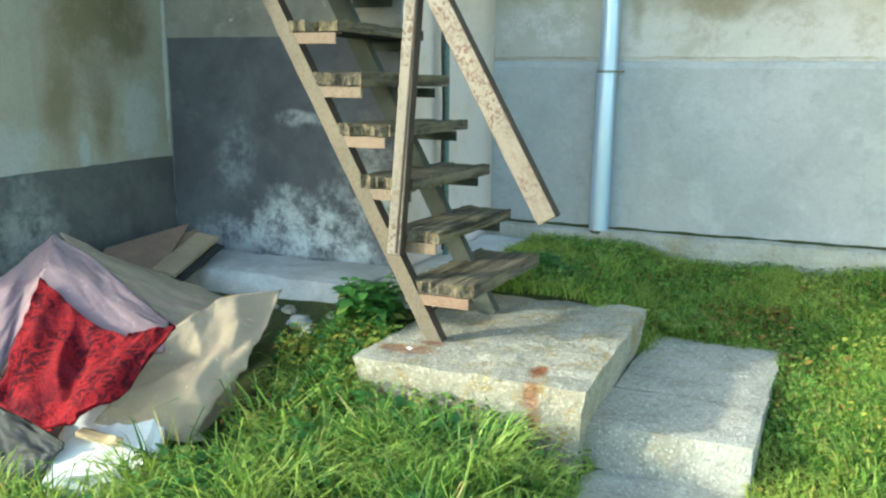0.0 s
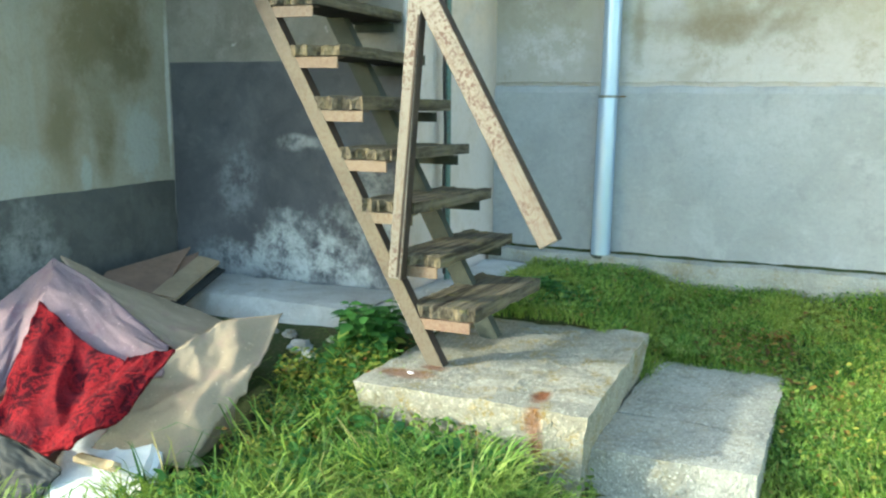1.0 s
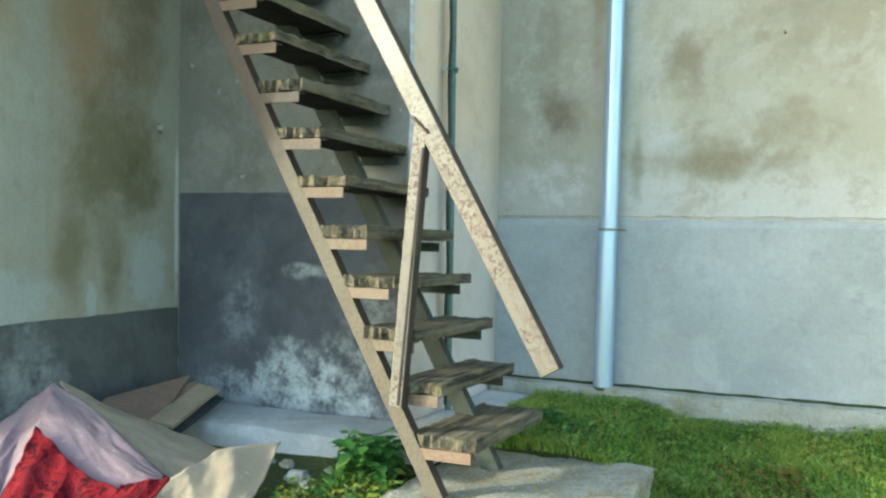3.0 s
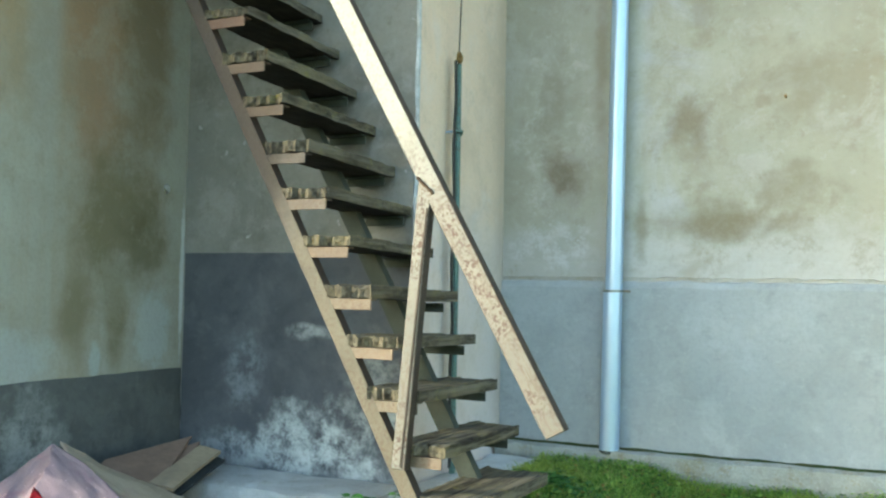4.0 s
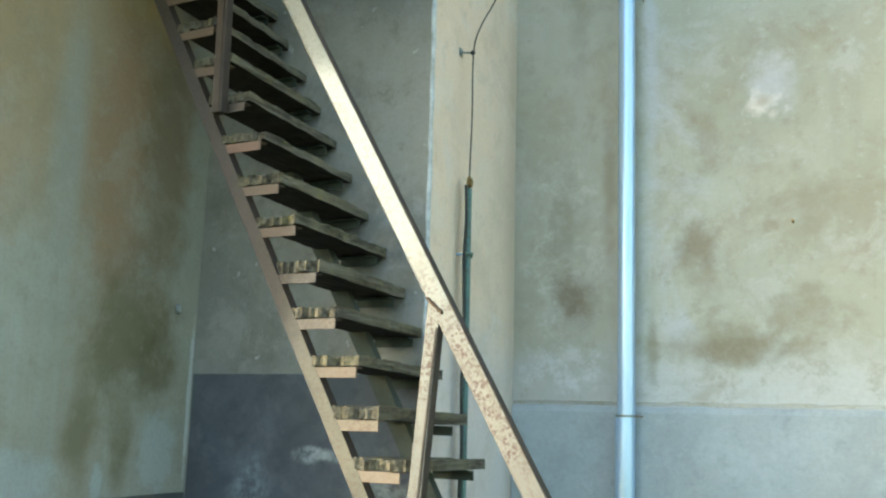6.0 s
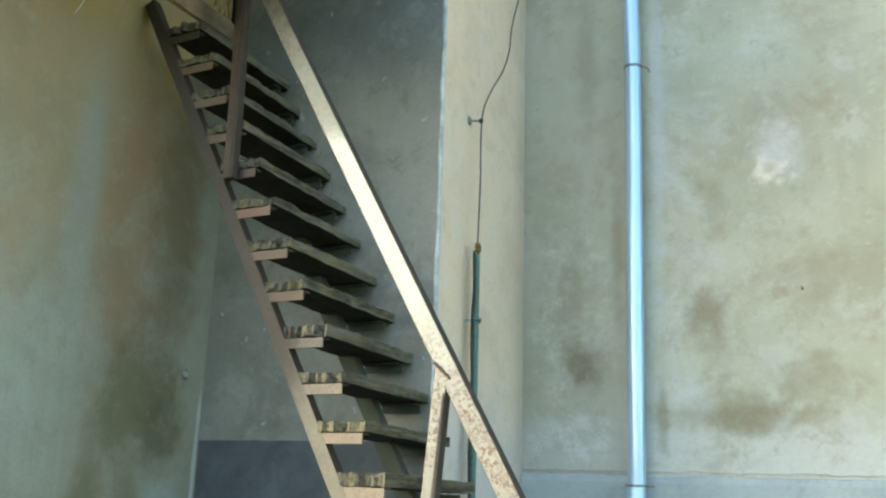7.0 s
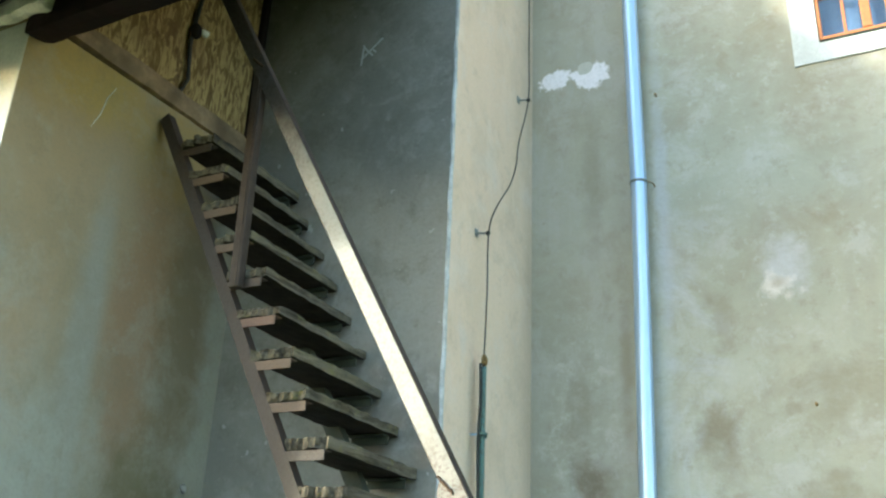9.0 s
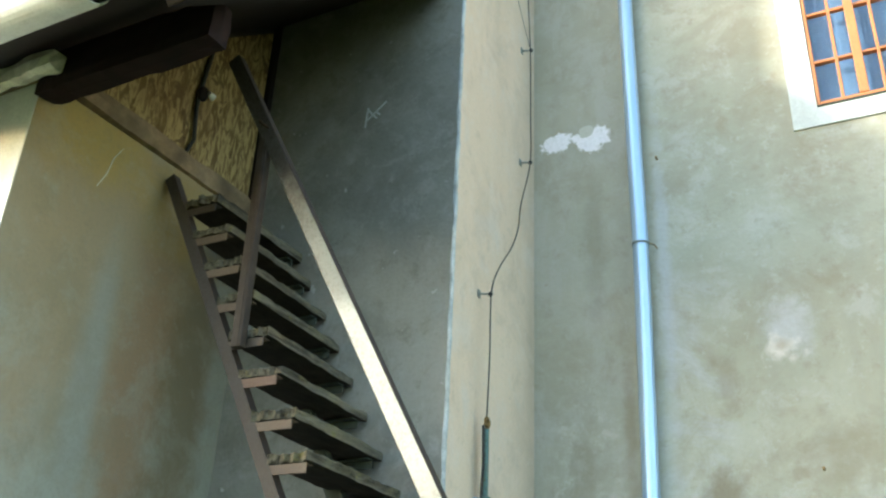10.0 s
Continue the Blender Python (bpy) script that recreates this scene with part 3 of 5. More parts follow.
tagged(part("wall_left", prism([(YE, -0.2), (YB + 0.4, -0.2), (YB + 0.4, 3.86), (YE, 3.82)], 0, XL - 0.4, XL), M_PLASTER_L), "grey plaster side wall with brown running stains", "wall", kind="structure")
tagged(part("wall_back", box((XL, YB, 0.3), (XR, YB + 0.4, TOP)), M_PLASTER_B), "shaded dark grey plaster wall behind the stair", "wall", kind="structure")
tagged(part("wall_return", box((XR - 0.4, YB + 0.003, 0.3), (XR + 0.004, YR, TOP)), M_RETURN), "pale cream plaster return between two house walls", "wall", kind="structure")
# a thin bluish white strip along the outer corner
tagged(part("trim", rough_block((XR - 0.013, YB - 0.005, 1.6), (XR + 0.008, YB + 0.02, 7.8), 0.03, 0.004, 71.0, bevel=0.3), M_ARRIS), "thin pale strip on the wall corner", "trim", kind="structure")
bm = bmesh.new()
for lo, hi in (((XR - 0.2, YR, 0.3), (WX0, YR + 0.4, TOP)), ((WX1, YR, 0.3), (9, YR + 0.4, TOP)), ((WX0, YR, 0.3), (WX1, YR + 0.4, WZ0)), ((WX0, YR, WZ1), (WX1, YR + 0.4, TOP))):
    add_box(bm, lo, hi)
tagged(part("wall_right", bm, M_PLASTER_R), "weathered grey green plaster wall with damp stains", "wall", kind="structure")
tagged(part("wall_front", box((-9, YE - 0.004, -0.2), (XL - 0.003, YE + 0.4, 3.8)), M_WHITE), "bright white painted front wall of the house", "wall", kind="structure")

bm = rough_block((XL - 0.1, YE, -0.2), (XL + 0.012, YB - 0.001, 0.985), 0.06, 0.004, 1.0, bevel=0.3)
tagged(part("plinth_left", bm, M_PLINTH_L), "dark grey cement plinth along the side wall", "plinth", kind="structure")
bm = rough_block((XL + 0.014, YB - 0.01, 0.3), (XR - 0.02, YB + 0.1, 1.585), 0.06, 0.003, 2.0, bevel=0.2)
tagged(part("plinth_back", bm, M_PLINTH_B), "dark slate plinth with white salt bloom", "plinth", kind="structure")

# the right plinth stands proud with a worn upper edge
bm = bmesh.new()
rows = []
for i in range(151):
    x = XR + 0.006 + i * 0.04
    e = 0.008 * noise.noise((x * 5, 0, 2)) + 0.005 * noise.noise((x * 19, 0, 5))
    d = 0.003 * noise.noise((x * 4, 1, 7))
    rows.append([bm.verts.new(p) for p in ((x, YR - 0.024 + d, 0.3), (x, YR - 0.024 + d, 1.0), (x, YR - 0.024 + d, 1.442 + e), (x, YR - 0.014 + d, 1.472 + e), (x, YR + 0.02, 1.484 + e))])
for a, b in zip(rows, rows[1:]):
    for k in range(4):
        bm.faces.new((a[k], b[k], b[k + 1], a[k + 1]))
tagged(part("plinth_right", bm, M_PLINTH_R, smooth=False), "smooth blue grey cement plinth with a chipped upper edge", "plinth", kind="structure")

# a ragged lip of upper plaster hangs over the plinth
bm = bmesh.new()
rows = []
for i in range(301):
    x = XR + 0.008 + i * 0.02
    e = 0.012 * noise.noise((x * 6, 3, 2)) + 0.010 * noise.noise((x * 23, 4, 5))
    d = 0.006 + 0.006 * noise.noise((x * 7, 6, 7))
    rows.append([bm.verts.new(p) for p in ((x, YR + 0.01, 1.494 + e), (x, YR - d - 0.004, 1.497 + e), (x, YR - d, 1.53 + e * 2), (x, YR + 0.002, 1.60 + 0.03 * noise.noise((x * 4, 8, 1))))])
for a, b in zip(rows, rows[1:]):
    for k in range(3):
        bm.faces.new((a[k], b[k], b[k + 1], a[k + 1]))
tagged(part("trim", bm, M_PLASTER_R), "ragged plaster lip above the plinth", "trim", kind="structure")

bm = rough_block((XR + 0.006, YR - 0.14, 0.2), (4.5, YR - 0.02, 0.585), 0.06, 0.007, 3.0)
tagged(part("kerb", bm, M_KERB), "worn pale concrete kerb along the wall foot", "kerb", kind="structure")
bm = rough_block((XR + 0.006, YR - 0.045, 0.57), (4.5, YR - 0.0245, 0.592), 0.03, 0.006, 3.3)
tagged(part("trim", bm, M_GROUND), "dark mossy joint between kerb and plinth", "trim", kind="structure")
bm = rough_block((XL + 0.012, 3.3, 0.1), (XR + 0.0, YB - 0.012, 0.52), 0.06, 0.007, 4.0)
tagged(part("ledge", bm, M_LEDGE), "whitish concrete ledge at the foot of the wall", "ledge", kind="structure")
bm = rough_block((XR + 0.006, 3.32, 0.1), (-1.62, YR - 0.15, 0.522), 0.07, 0.008, 4.6)
tagged(part("ledge", bm, M_LEDGE), "concrete footing round the wall corner", "ledge", kind="structure")


def smooth01(a, b, v):
    k = min(max((v - a) / (b - a), 0), 1)
    return k * k * (3 - 2 * k)


def profile(y, pts):
    if y <= pts[0][0]:
        return pts[0][1]
    for (a, za), (b, zb) in zip(pts, pts[1:]):
        if y <= b:
            return za + (zb - za) * (y - a) / (b - a)
    return pts[-1][1]


LEFT = [(0.0, 0.0), (1.7, 0.07), (2.3, 0.15), (2.6, 0.2), (3.0, 0.32), (3.3, 0.42), (4.8, 0.5)]
RIGHT = [(0.0, 0.0), (2.3, 0.02), (2.9, 0.08), (3.3, 0.16), (4.0, 0.225), (4.4, 0.34), (4.8, 0.47)]


def ground_z(x, y):
    k = smooth01(-0.72, -1.05, x)
    z = profile(y, LEFT) * k + profile(y, RIGHT) * (1 - k)
    if x > -0.2:
        z += 0.05 * smooth01(-0.2, 0.3, x)
    if -1.57 < x < -0.76 and 2.75 < y < 3.73:
        z = min(z, 0.33)
    return z + 0.02 * noise.noise((x * 0.9, y * 0.9, 0.3)) + 0.012 * noise.noise((x * 4, y * 4, 1.3))


bm = bmesh.new()
xs = [-60, -30, -14, -8] + [-5 + 0.08 * i for i in range(100)] + [3.5, 6, 12, 25, 60]
ys = [-60, -25, -8, -3] + [-1 + 0.08 * i for i in range(76)] + [8, 20]
grid = [[bm.verts.new((x, y, ground_z(x, y) if y < 5.2 else -0.5)) for x in xs] for y in ys]
for a, b in zip(grid, grid[1:]):
    for i in range(len(xs) - 1):
        bm.faces.new((a[i], a[i + 1], b[i + 1], b[i]))
tagged(part("ground", bm, M_GROUND, smooth=True), "dark soil under grass that rises to the house", "ground", kind="structure")

# ---- concrete steps ----
bm = rough_block((-1.6, 2.71, 0.02), (-0.73, 3.83, 0.42), 0.04, 0.010, 5.0, taper=0.12, bevel=0.3)
for v in bm.verts:
    if v.co.x > -1.1:
        v.co.x -= 0.038 * (v.co.y - 2.71)
tagged(part("concrete_block", bm, M_CONC), "rough pale concrete block with rust stains under the stair", "block")
for y0, y1, z1, seed, label in (
    (2.88, 3.265, 0.25, 6.0, "grey concrete step slab beside the block"),
    (3.272, 3.645, 0.252, 6.5, "grey concrete step slab between two slabs"),
    (3.652, 4.06, 0.25, 7.0, "grey concrete step slab against the lawn"),
):
    bm = rough_block((-0.775, y0, -0.05), (-0.218, y1, z1), 0.035, 0.007, seed, bevel=0.22)
    tagged(part("concrete_slab", bm, M_SLAB), label, "slab", "concrete step slabs")
bm = rough_block((-0.76, 2.15, -0.15), (-0.2, 2.9, 0.085), 0.04, 0.007, 8.0, bevel=0.22)
tagged(part("concrete_slab", bm, M_SLAB), "lowest grey concrete step slab sunk in grass", "slab", "concrete step slabs")

# ---- staircase ----
SL = 1.84
stair = thing("staircase", (-1.5, 3.0, 0.42), "steep outdoor stair with weathered planks on painted steel stringers", "staircase")


def stair_x(z):
    return -1.415 - (z - 0.42) / SL


def sp(name, bm, mat, parent=None, label="", smooth=False):
    ob = part(name, bm, mat, None, label, smooth)
    ob.parent = parent or stair
    if parent is None:
        ob.matrix_parent_inverse = Matrix.Translation((1.5, -3.0, -0.42))
    return ob


def channel(a, b, w, d, t=0.006):
    """A steel channel: a web that faces the front and two flanges behind it."""
    a, b = Vector(a), Vector(b)
    z = (b - a).normalized()
    y = Vector((0, 1, 0))
    x = y.cross(z)
    m = Matrix((x, y, z)).transposed().to_4x4()
    m.translation = (a + b) / 2
    h = (b - a).length / 2
    u = w / 2
    bm = prism([(-u, 0), (u, 0), (u, d), (u - t, d), (u - t, t), (t - u, t), (t - u, d), (-u, d)], 2, -h, h)
    bmesh.ops.transform(bm, matrix=m, verts=bm.verts)
    bmesh.ops.recalc_face_normals(bm, faces=bm.faces)
    # faces to either side of the web take the second material
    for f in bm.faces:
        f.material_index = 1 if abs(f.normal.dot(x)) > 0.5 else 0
    return bm


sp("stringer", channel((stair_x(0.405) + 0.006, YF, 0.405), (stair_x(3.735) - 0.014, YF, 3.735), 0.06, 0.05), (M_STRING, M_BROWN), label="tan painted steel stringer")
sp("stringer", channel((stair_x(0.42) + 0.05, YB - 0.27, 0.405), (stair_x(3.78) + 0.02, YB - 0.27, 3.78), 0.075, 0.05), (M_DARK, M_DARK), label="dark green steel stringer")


# The shade below the planks is put into this near black brown.
M_UNDER_SHADE = simple("shaded_plank_underside", (0.03, 0.022, 0.016), vary=0.4, scale=12, bump=0.4)


def plank(x, y0, y1, z, depth, thick, seed):
    """A worn plank with split ends, a hollow top and broken corners."""
    bm = bmesh.new()
    nx, ny = 16, 26
    top, bot = [], []
    for j in range(ny + 1):
        rt, rb = [], []
        for i in range(nx + 1):
            u, v = i / nx, j / ny
            px = x + depth * u
            end = 0.028 * noise.noise((u * 6 + seed * 3.1, seed, 0.0)) + 0.020 * noise.noise((u * 17, seed * 2.0, 1.0))
            py = y0 + (y1 - y0) * v + (end if j == 0 else -end if j == ny else 0)
            edge = 0.010 * noise.noise((v * 9, seed * 1.7, 3.0))
            px += edge if i in (0, nx) else 0
            pz = z - 0.004 * math.sin(math.pi * u) + 0.004 * noise.noise((u * 9, v * 3, seed)) + 0.007 * noise.noise((u * 26, v * 1.5, seed))
            wear = 0.024 * max(0, noise.noise((u * 5, v * 11, seed + 5))) if i in (0, nx) or j in (0, ny) else 0
            sag = -0.018 * v
            rt.append(bm.verts.new((px, py, pz - wear + sag)))
            rb.append(bm.verts.new((px, py, z - thick + sag + 0.003 * noise.noise((u * 7, v * 5, seed + 9)))))
        top.append(rt), bot.append(rb)
    for j in range(ny):
        for i in range(nx):
            bm.faces.new((top[j][i], top[j][i + 1], top[j + 1][i + 1], top[j + 1][i]))
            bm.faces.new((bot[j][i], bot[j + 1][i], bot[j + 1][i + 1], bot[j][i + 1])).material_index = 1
    for j in range(ny):
        bm.faces.new((top[j][0], top[j + 1][0], bot[j + 1][0], bot[j][0]))
        bm.faces.new((top[j][nx], bot[j][nx], bot[j + 1][nx], top[j + 1][nx]))
    for i in range(nx):
        bm.faces.new((top[0][i], bot[0][i], bot[0][i + 1], top[0][i + 1]))
        bm.faces.new((top[ny][i], top[ny][i + 1], bot[ny][i + 1], bot[ny][i]))
    return bm


def angle_iron(x0, x1, y0, y1, z):
    """A short angle under a tread: an upright leaf and a flat leaf."""
    bm = bmesh.new()
    flip = y1 < y0
    add_box(bm, (x0, min(y0, y0 + (-0.006 if flip else 0.006)), z - 0.042), (x1, max(y0, y0 + (-0.006 if flip else 0.006)), z), 0.001)
    add_box(bm, (x0, min(y0, y1) + (0 if flip else 0.007), z - 0.006), (x1, max(y0, y1) - (0.007 if flip else 0), z), 0.001)
    return bm


for k in range(16):
    z = 0.648 + 0.1935 * k
    x = stair_x(z) + 0.034
    deep = 0.225
    if k == 0:
        x, deep = x - 0.02, 0.275
    thick = 0.04 + 0.012 * random.random()
    sp("tread", plank(x + 0.005 * random.random(), YF + 0.004 - 0.006 * random.random(), YB + (0.02 if k < 5 else -0.014), z + 0.004, deep, thick, k * 1.37), (M_WOOD, M_UNDER_SHADE))
    zb = z + 0.004 - thick - 0.004
    sp("bracket", angle_iron(x + 0.0, x + deep - 0.02 + 0.01 * random.random(), YF + 0.001, YF + 0.05, zb), M_CLEAT)
    sp("bracket", angle_iron(x + 0.01, x + 0.21, YB - 0.065, YB - 0.115, zb - 0.018), M_DARK, label="dark steel bracket")


def hollow_bar(a, b, w, d):
    """A folded steel section with a raised seam along its middle."""
    a, b = Vector(a), Vector(b)
    z = (b - a).normalized()
    y = Vector((0, 1, 0))
    x = y.cross(z)
    m = Matrix((x, y, z)).transposed().to_4x4()
    m.translation = (a + b) / 2
    h = (b - a).length / 2
    bm = bmesh.new()
    add_box(bm, (-w / 2, -d / 2, -h), (w / 2, d / 2, h), 0.004, m=m)
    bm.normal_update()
    # the right-hand face takes the second, darker material
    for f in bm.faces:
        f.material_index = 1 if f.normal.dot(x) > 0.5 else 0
    return bm


rail_a, rail_b = Vector((-0.952, YF - 0.028, 0.924)), Vector((-2.878, YF - 0.028, 4.37))
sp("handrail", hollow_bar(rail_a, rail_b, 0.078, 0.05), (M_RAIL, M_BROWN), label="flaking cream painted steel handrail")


def post(bottom, top):
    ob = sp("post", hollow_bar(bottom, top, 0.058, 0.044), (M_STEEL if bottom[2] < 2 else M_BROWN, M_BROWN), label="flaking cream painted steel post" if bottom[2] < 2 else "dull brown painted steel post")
    a, b = Vector(bottom), Vector(top)
    sp("seam", bar(a + Vector((0.012, -0.024, 0.01)), b + Vector((0.012, -0.024, -0.09)), 0.009, 0.004, 0.001), M_BROWN, ob, "dark rusty seam")
    return ob


post((-1.553, YF - 0.03, 0.75), (-1.463, YF - 0.03, 1.80))
post((-2.56, YF - 0.03, 2.68), (-2.585, YF - 0.03, 3.86))
for px, pz in ((-1.462, 1.80), (-2.59, 3.87)):
    bm = bmesh.new()
    for i in range(14):
        u = i / 13
        c = Vector((px - 0.03 + 0.06 * u, YF - 0.056, pz + 0.02 - 0.055 * u + 0.006 * noise.noise((u * 9, px, 0))))
        bmesh.ops.create_icosphere(bm, subdivisions=1, radius=0.007 + 0.003 * noise.noise((u * 13, pz, 4)), matrix=Matrix.Translation(c))
    sp("weld", bm, M_WELD, label="rusty weld bead", smooth=True)

# ---- downpipe ----
pipe = thing("downpipe", (-1.232, YR - 0.085, 0.575), "galvanised zinc downpipe with clamps on the house wall", "pipe")
part("lower_pipe", tube([(-0.012, 0, 0), (0, 0, 0.84), (0, 0, 0.855)], [0.052, 0.051, 0.05], 28), M_ZINC, pipe, smooth=True)
part("upper_pipe", tube([(0.006, 0, 0.83), (0.04, 0, 3.2)], [0.046, 0.046], 28), M_ZINC, pipe, smooth=True)
part("upper_pipe", tube([(0.04, 0, 3.19), (0.02, 0, 7)], [0.047, 0.046], 28), M_ZINC, pipe, smooth=True)
for z, r, dx in ((0.848, 0.0545, 0.004), (3.2, 0.0515, 0.04)):
    c = part("collar", tube([(dx, 0, z - 0.006), (dx, 0, z + 0.006)], r, 28), M_IRON, pipe, "dull grey pipe collar", smooth=False)
    part("clip", tube([(dx + 0.05, 0, z), (dx + 0.075, 0.03, z), (dx + 0.075, 0.085, z)], 0.004, 6), M_RUST, c, smooth=True)
part("foot", tube([(-0.012, 0, -0.012), (-0.012, 0, 0.006)], 0.053, 28), M_DARK, pipe, "dark open foot")

# ---- cable, hooks and green conduit on the return ----
XW = XR + 0.004
green = thing("conduit", (XW, 4.05, 0.5), "chipped green painted conduit with black cable clamped to wall", "conduit")
part("tube", tube([(0.06, 0, 0.0), (0.06, 0.005, 1.0), (0.055, 0.012, 2.04)], 0.0155, 12), M_GREENPIPE, green, smooth=True)
pts = [(0.055 + 0.004 * math.sin(i * 1.1), -0.024 + 0.006 * noise.noise((i * 0.7, 2, 0)), 0.05 + i * 0.1) for i in range(21)]
part("cable", tube(pts, 0.008, 8), M_CABLE, green, smooth=True)
c = part("clamp", tube([(0.06, -0.03, 1.70), (0.082, 0.005, 1.70), (0.06, 0.04, 1.69)], 0.008, 8), M_GREENPIPE, green, smooth=True)
part("stem", tube([(0.0, -0.005, 1.70), (0.06, -0.005, 1.70)], 0.006, 8), M_ZINC, c, smooth=True)
cable = thing("wall_cable", (XW, 4.06, 2.6), "thin black cable hung on small wall hooks", "cable")
keys = [(0.06, -0.01, -0.06), (0.065, 0.0, 0.32), (0.07, -0.008, 0.67), (0.066, 0.09, 0.86), (0.064, 0.28, 1.09), (0.06, 0.38, 1.27), (0.06, 0.415, 1.44), (0.065, 0.55, 1.81), (0.06, 0.57, 2.15), (0.06, 0.562, 2.72), (0.055, 0.53, 3.2), (0.05, 0.5, 4.2)]
path = []
for i in range(len(keys) - 1):
    p0, p1, p2, p3 = (Vector(keys[max(0, min(len(keys) - 1, i + k))]) for k in (-1, 0, 1, 2))
    for j in range(6):
        t = j / 6
        path.append(0.5 * ((2 * p1) + (p2 - p0) * t + (2 * p0 - 5 * p1 + 4 * p2 - p3) * t * t + (3 * p1 - p0 - 3 * p2 + p3) * t ** 3))
path.append(Vector(keys[-1]))
part("cable", tube(path, 0.0042, 8), M_CABLE, cable, smooth=True)
part("loose_end", tube([(0.06, 0.572, 2.72), (0.05, 0.45, 2.9), (0.03, 0.25, 3.25)], 0.002, 6), M_CABLE, cable, smooth=True)
for y, z in ((-0.008, 0.67), (0.55, 1.815), (0.562, 2.72)):
    h = part("hook", tube([(-0.004, y - 0.012, z + 0.008), (0.062, y, z)], 0.0058, 8), M_IRON, cable, "grey iron wall hook", smooth=True)
    part("wall_plate", box((-0.006, y - 0.028, z - 0.014), (0.006, y + 0.006, z + 0.030), 0.002), M_IRON, h)
    bm = bmesh.new()
    bmesh.ops.create_uvsphere(bm, u_segments=10, v_segments=6, radius=0.014, matrix=Matrix.Translation((0.066, y, z)))
    part("knob", bm, M_CABLE, h, smooth=True)
ring = bmesh.new()
tube([(0.062, -0.004 + 0.022 * math.cos(a * math.tau / 16), -0.028 + 0.022 * math.sin(a * math.tau / 16)) for a in range(17)], 0.009, 8, ring)
part("ring", ring, M_RUST, cable, "rusty iron ring", smooth=True)

# ---- window ----
win = thing("window_1", (0, YR, WZ0), "orange brown wooden casement with small blue panes", "window", kind="structure")


def wp(name, lo, hi, mat, parent=None, bevel=0.004, label=""):
    return part(name, box((lo[0], lo[1], lo[2] - WZ0), (hi[0], hi[1], hi[2] - WZ0), bevel), mat, parent or win, label)


bm = bmesh.new()
add_box(bm, (WX0 - 0.145, -0.012, WZ0 - 0.135 - WZ0), (WX0 - 0.002, 0.03, WZ1 + 0.14 - WZ0))
add_box(bm, (WX1 + 0.002, -0.012, WZ0 - 0.135 - WZ0), (WX1 + 0.145, 0.03, WZ1 + 0.14 - WZ0))
add_box(bm, (WX0 - 0.002, -0.012, -0.135), (WX1 + 0.002, 0.03, -0.002))
add_box(bm, (WX0 - 0.002, -0.012, WZ1 + 0.002 - WZ0), (WX1 + 0.002, 0.03, WZ1 + 0.14 - WZ0))
part("surround", bm, M_SURROUND, win, "bright white painted plaster surround")
D0, D1 = -0.006, 0.05
wp("window_frame", (WX0 + 0.002, D0, WZ0 + 0.002), (WX0 + 0.022, D1, WZ1 - 0.002), M_ORANGE)
wp("window_frame", (WX1 - 0.022, D0, WZ0 + 0.002), (WX1 - 0.002, D1, WZ1 - 0.002), M_ORANGE)
wp("window_sill", (WX0 + 0.022, D0 - 0.006, WZ0 + 0.002), (WX1 - 0.022, D1, WZ0 + 0.026), M_ORANGE)
# A dark strip put in for the shaded gap below the sill.
wp("drip", (WX0 + 0.0, D0 - 0.012, WZ0 - 0.012), (WX1, D0 - 0.007, WZ0 + 0.001), M_DARK, label="dark strip for the shaded gap under the sill")
wp("window_frame", (WX0 + 0.022, D0, WZ1 - 0.03), (WX1 - 0.022, D1, WZ1 - 0.002), M_ORANGE)
MX = 0.132
wp("mullion", (MX - 0.026, D0 - 0.01, WZ0 + 0.026), (MX + 0.026, D1, WZ1 - 0.03), M_ORANGE)
cols = [(WX0 + 0.022, 0.008), (0.026, MX - 0.026), (MX + 0.026, 0.235), (0.253, WX1 - 0.022)]
levels = [WZ0 + 0.026, 4.83, 5.19, WZ1 - 0.03]
for x in (0.017, 0.244):
    wp("glazing_bar", (x - 0.009, D0 + 0.006, WZ0 + 0.026), (x + 0.009, D1 - 0.01, WZ1 - 0.03), M_ORANGE, bevel=0.002)
for x0, x1 in cols:
    for z in levels[1:3]:
        wp("glazing_bar", (x0, D0 + 0.008, z - 0.009), (x1, D1 - 0.012, z + 0.009), M_ORANGE, bevel=0.002)
    for z0, z1 in zip(levels, levels[1:]):
        a, b = z0 + (0.009 if z0 != levels[0] else 0), z1 - (0.009 if z1 != levels[-1] else 0)
        p = wp("pane", (x0, 0.022, a), (x1, 0.026, b), M_GLASS, bevel=0)
        p.visible_shadow = False
# A blue sheet added behind the glass gives the panes their sky reflection.
bm = bmesh.new()
fold = [[bm.verts.new((WX0 + 0.0 + (WX1 - WX0) * i / 40, 0.1 + 0.003 * math.sin(i * 0.8), z)) for i in range(41)] for z in (0.0, WZ1 - WZ0)]
for i in range(40):
    bm.faces.new((fold[0][i], fold[0][i + 1], fold[1][i + 1], fold[1][i]))
part("pane_backing", bm, M_PANE_BLUE, win, "blue grey sheet added behind the panes", smooth=True)
part("room_back", box((WX0 - 0.1, 0.401, -0.1), (WX1 + 0.1, 0.45, WZ1 - WZ0 + 0.1)), M_DARK, win)

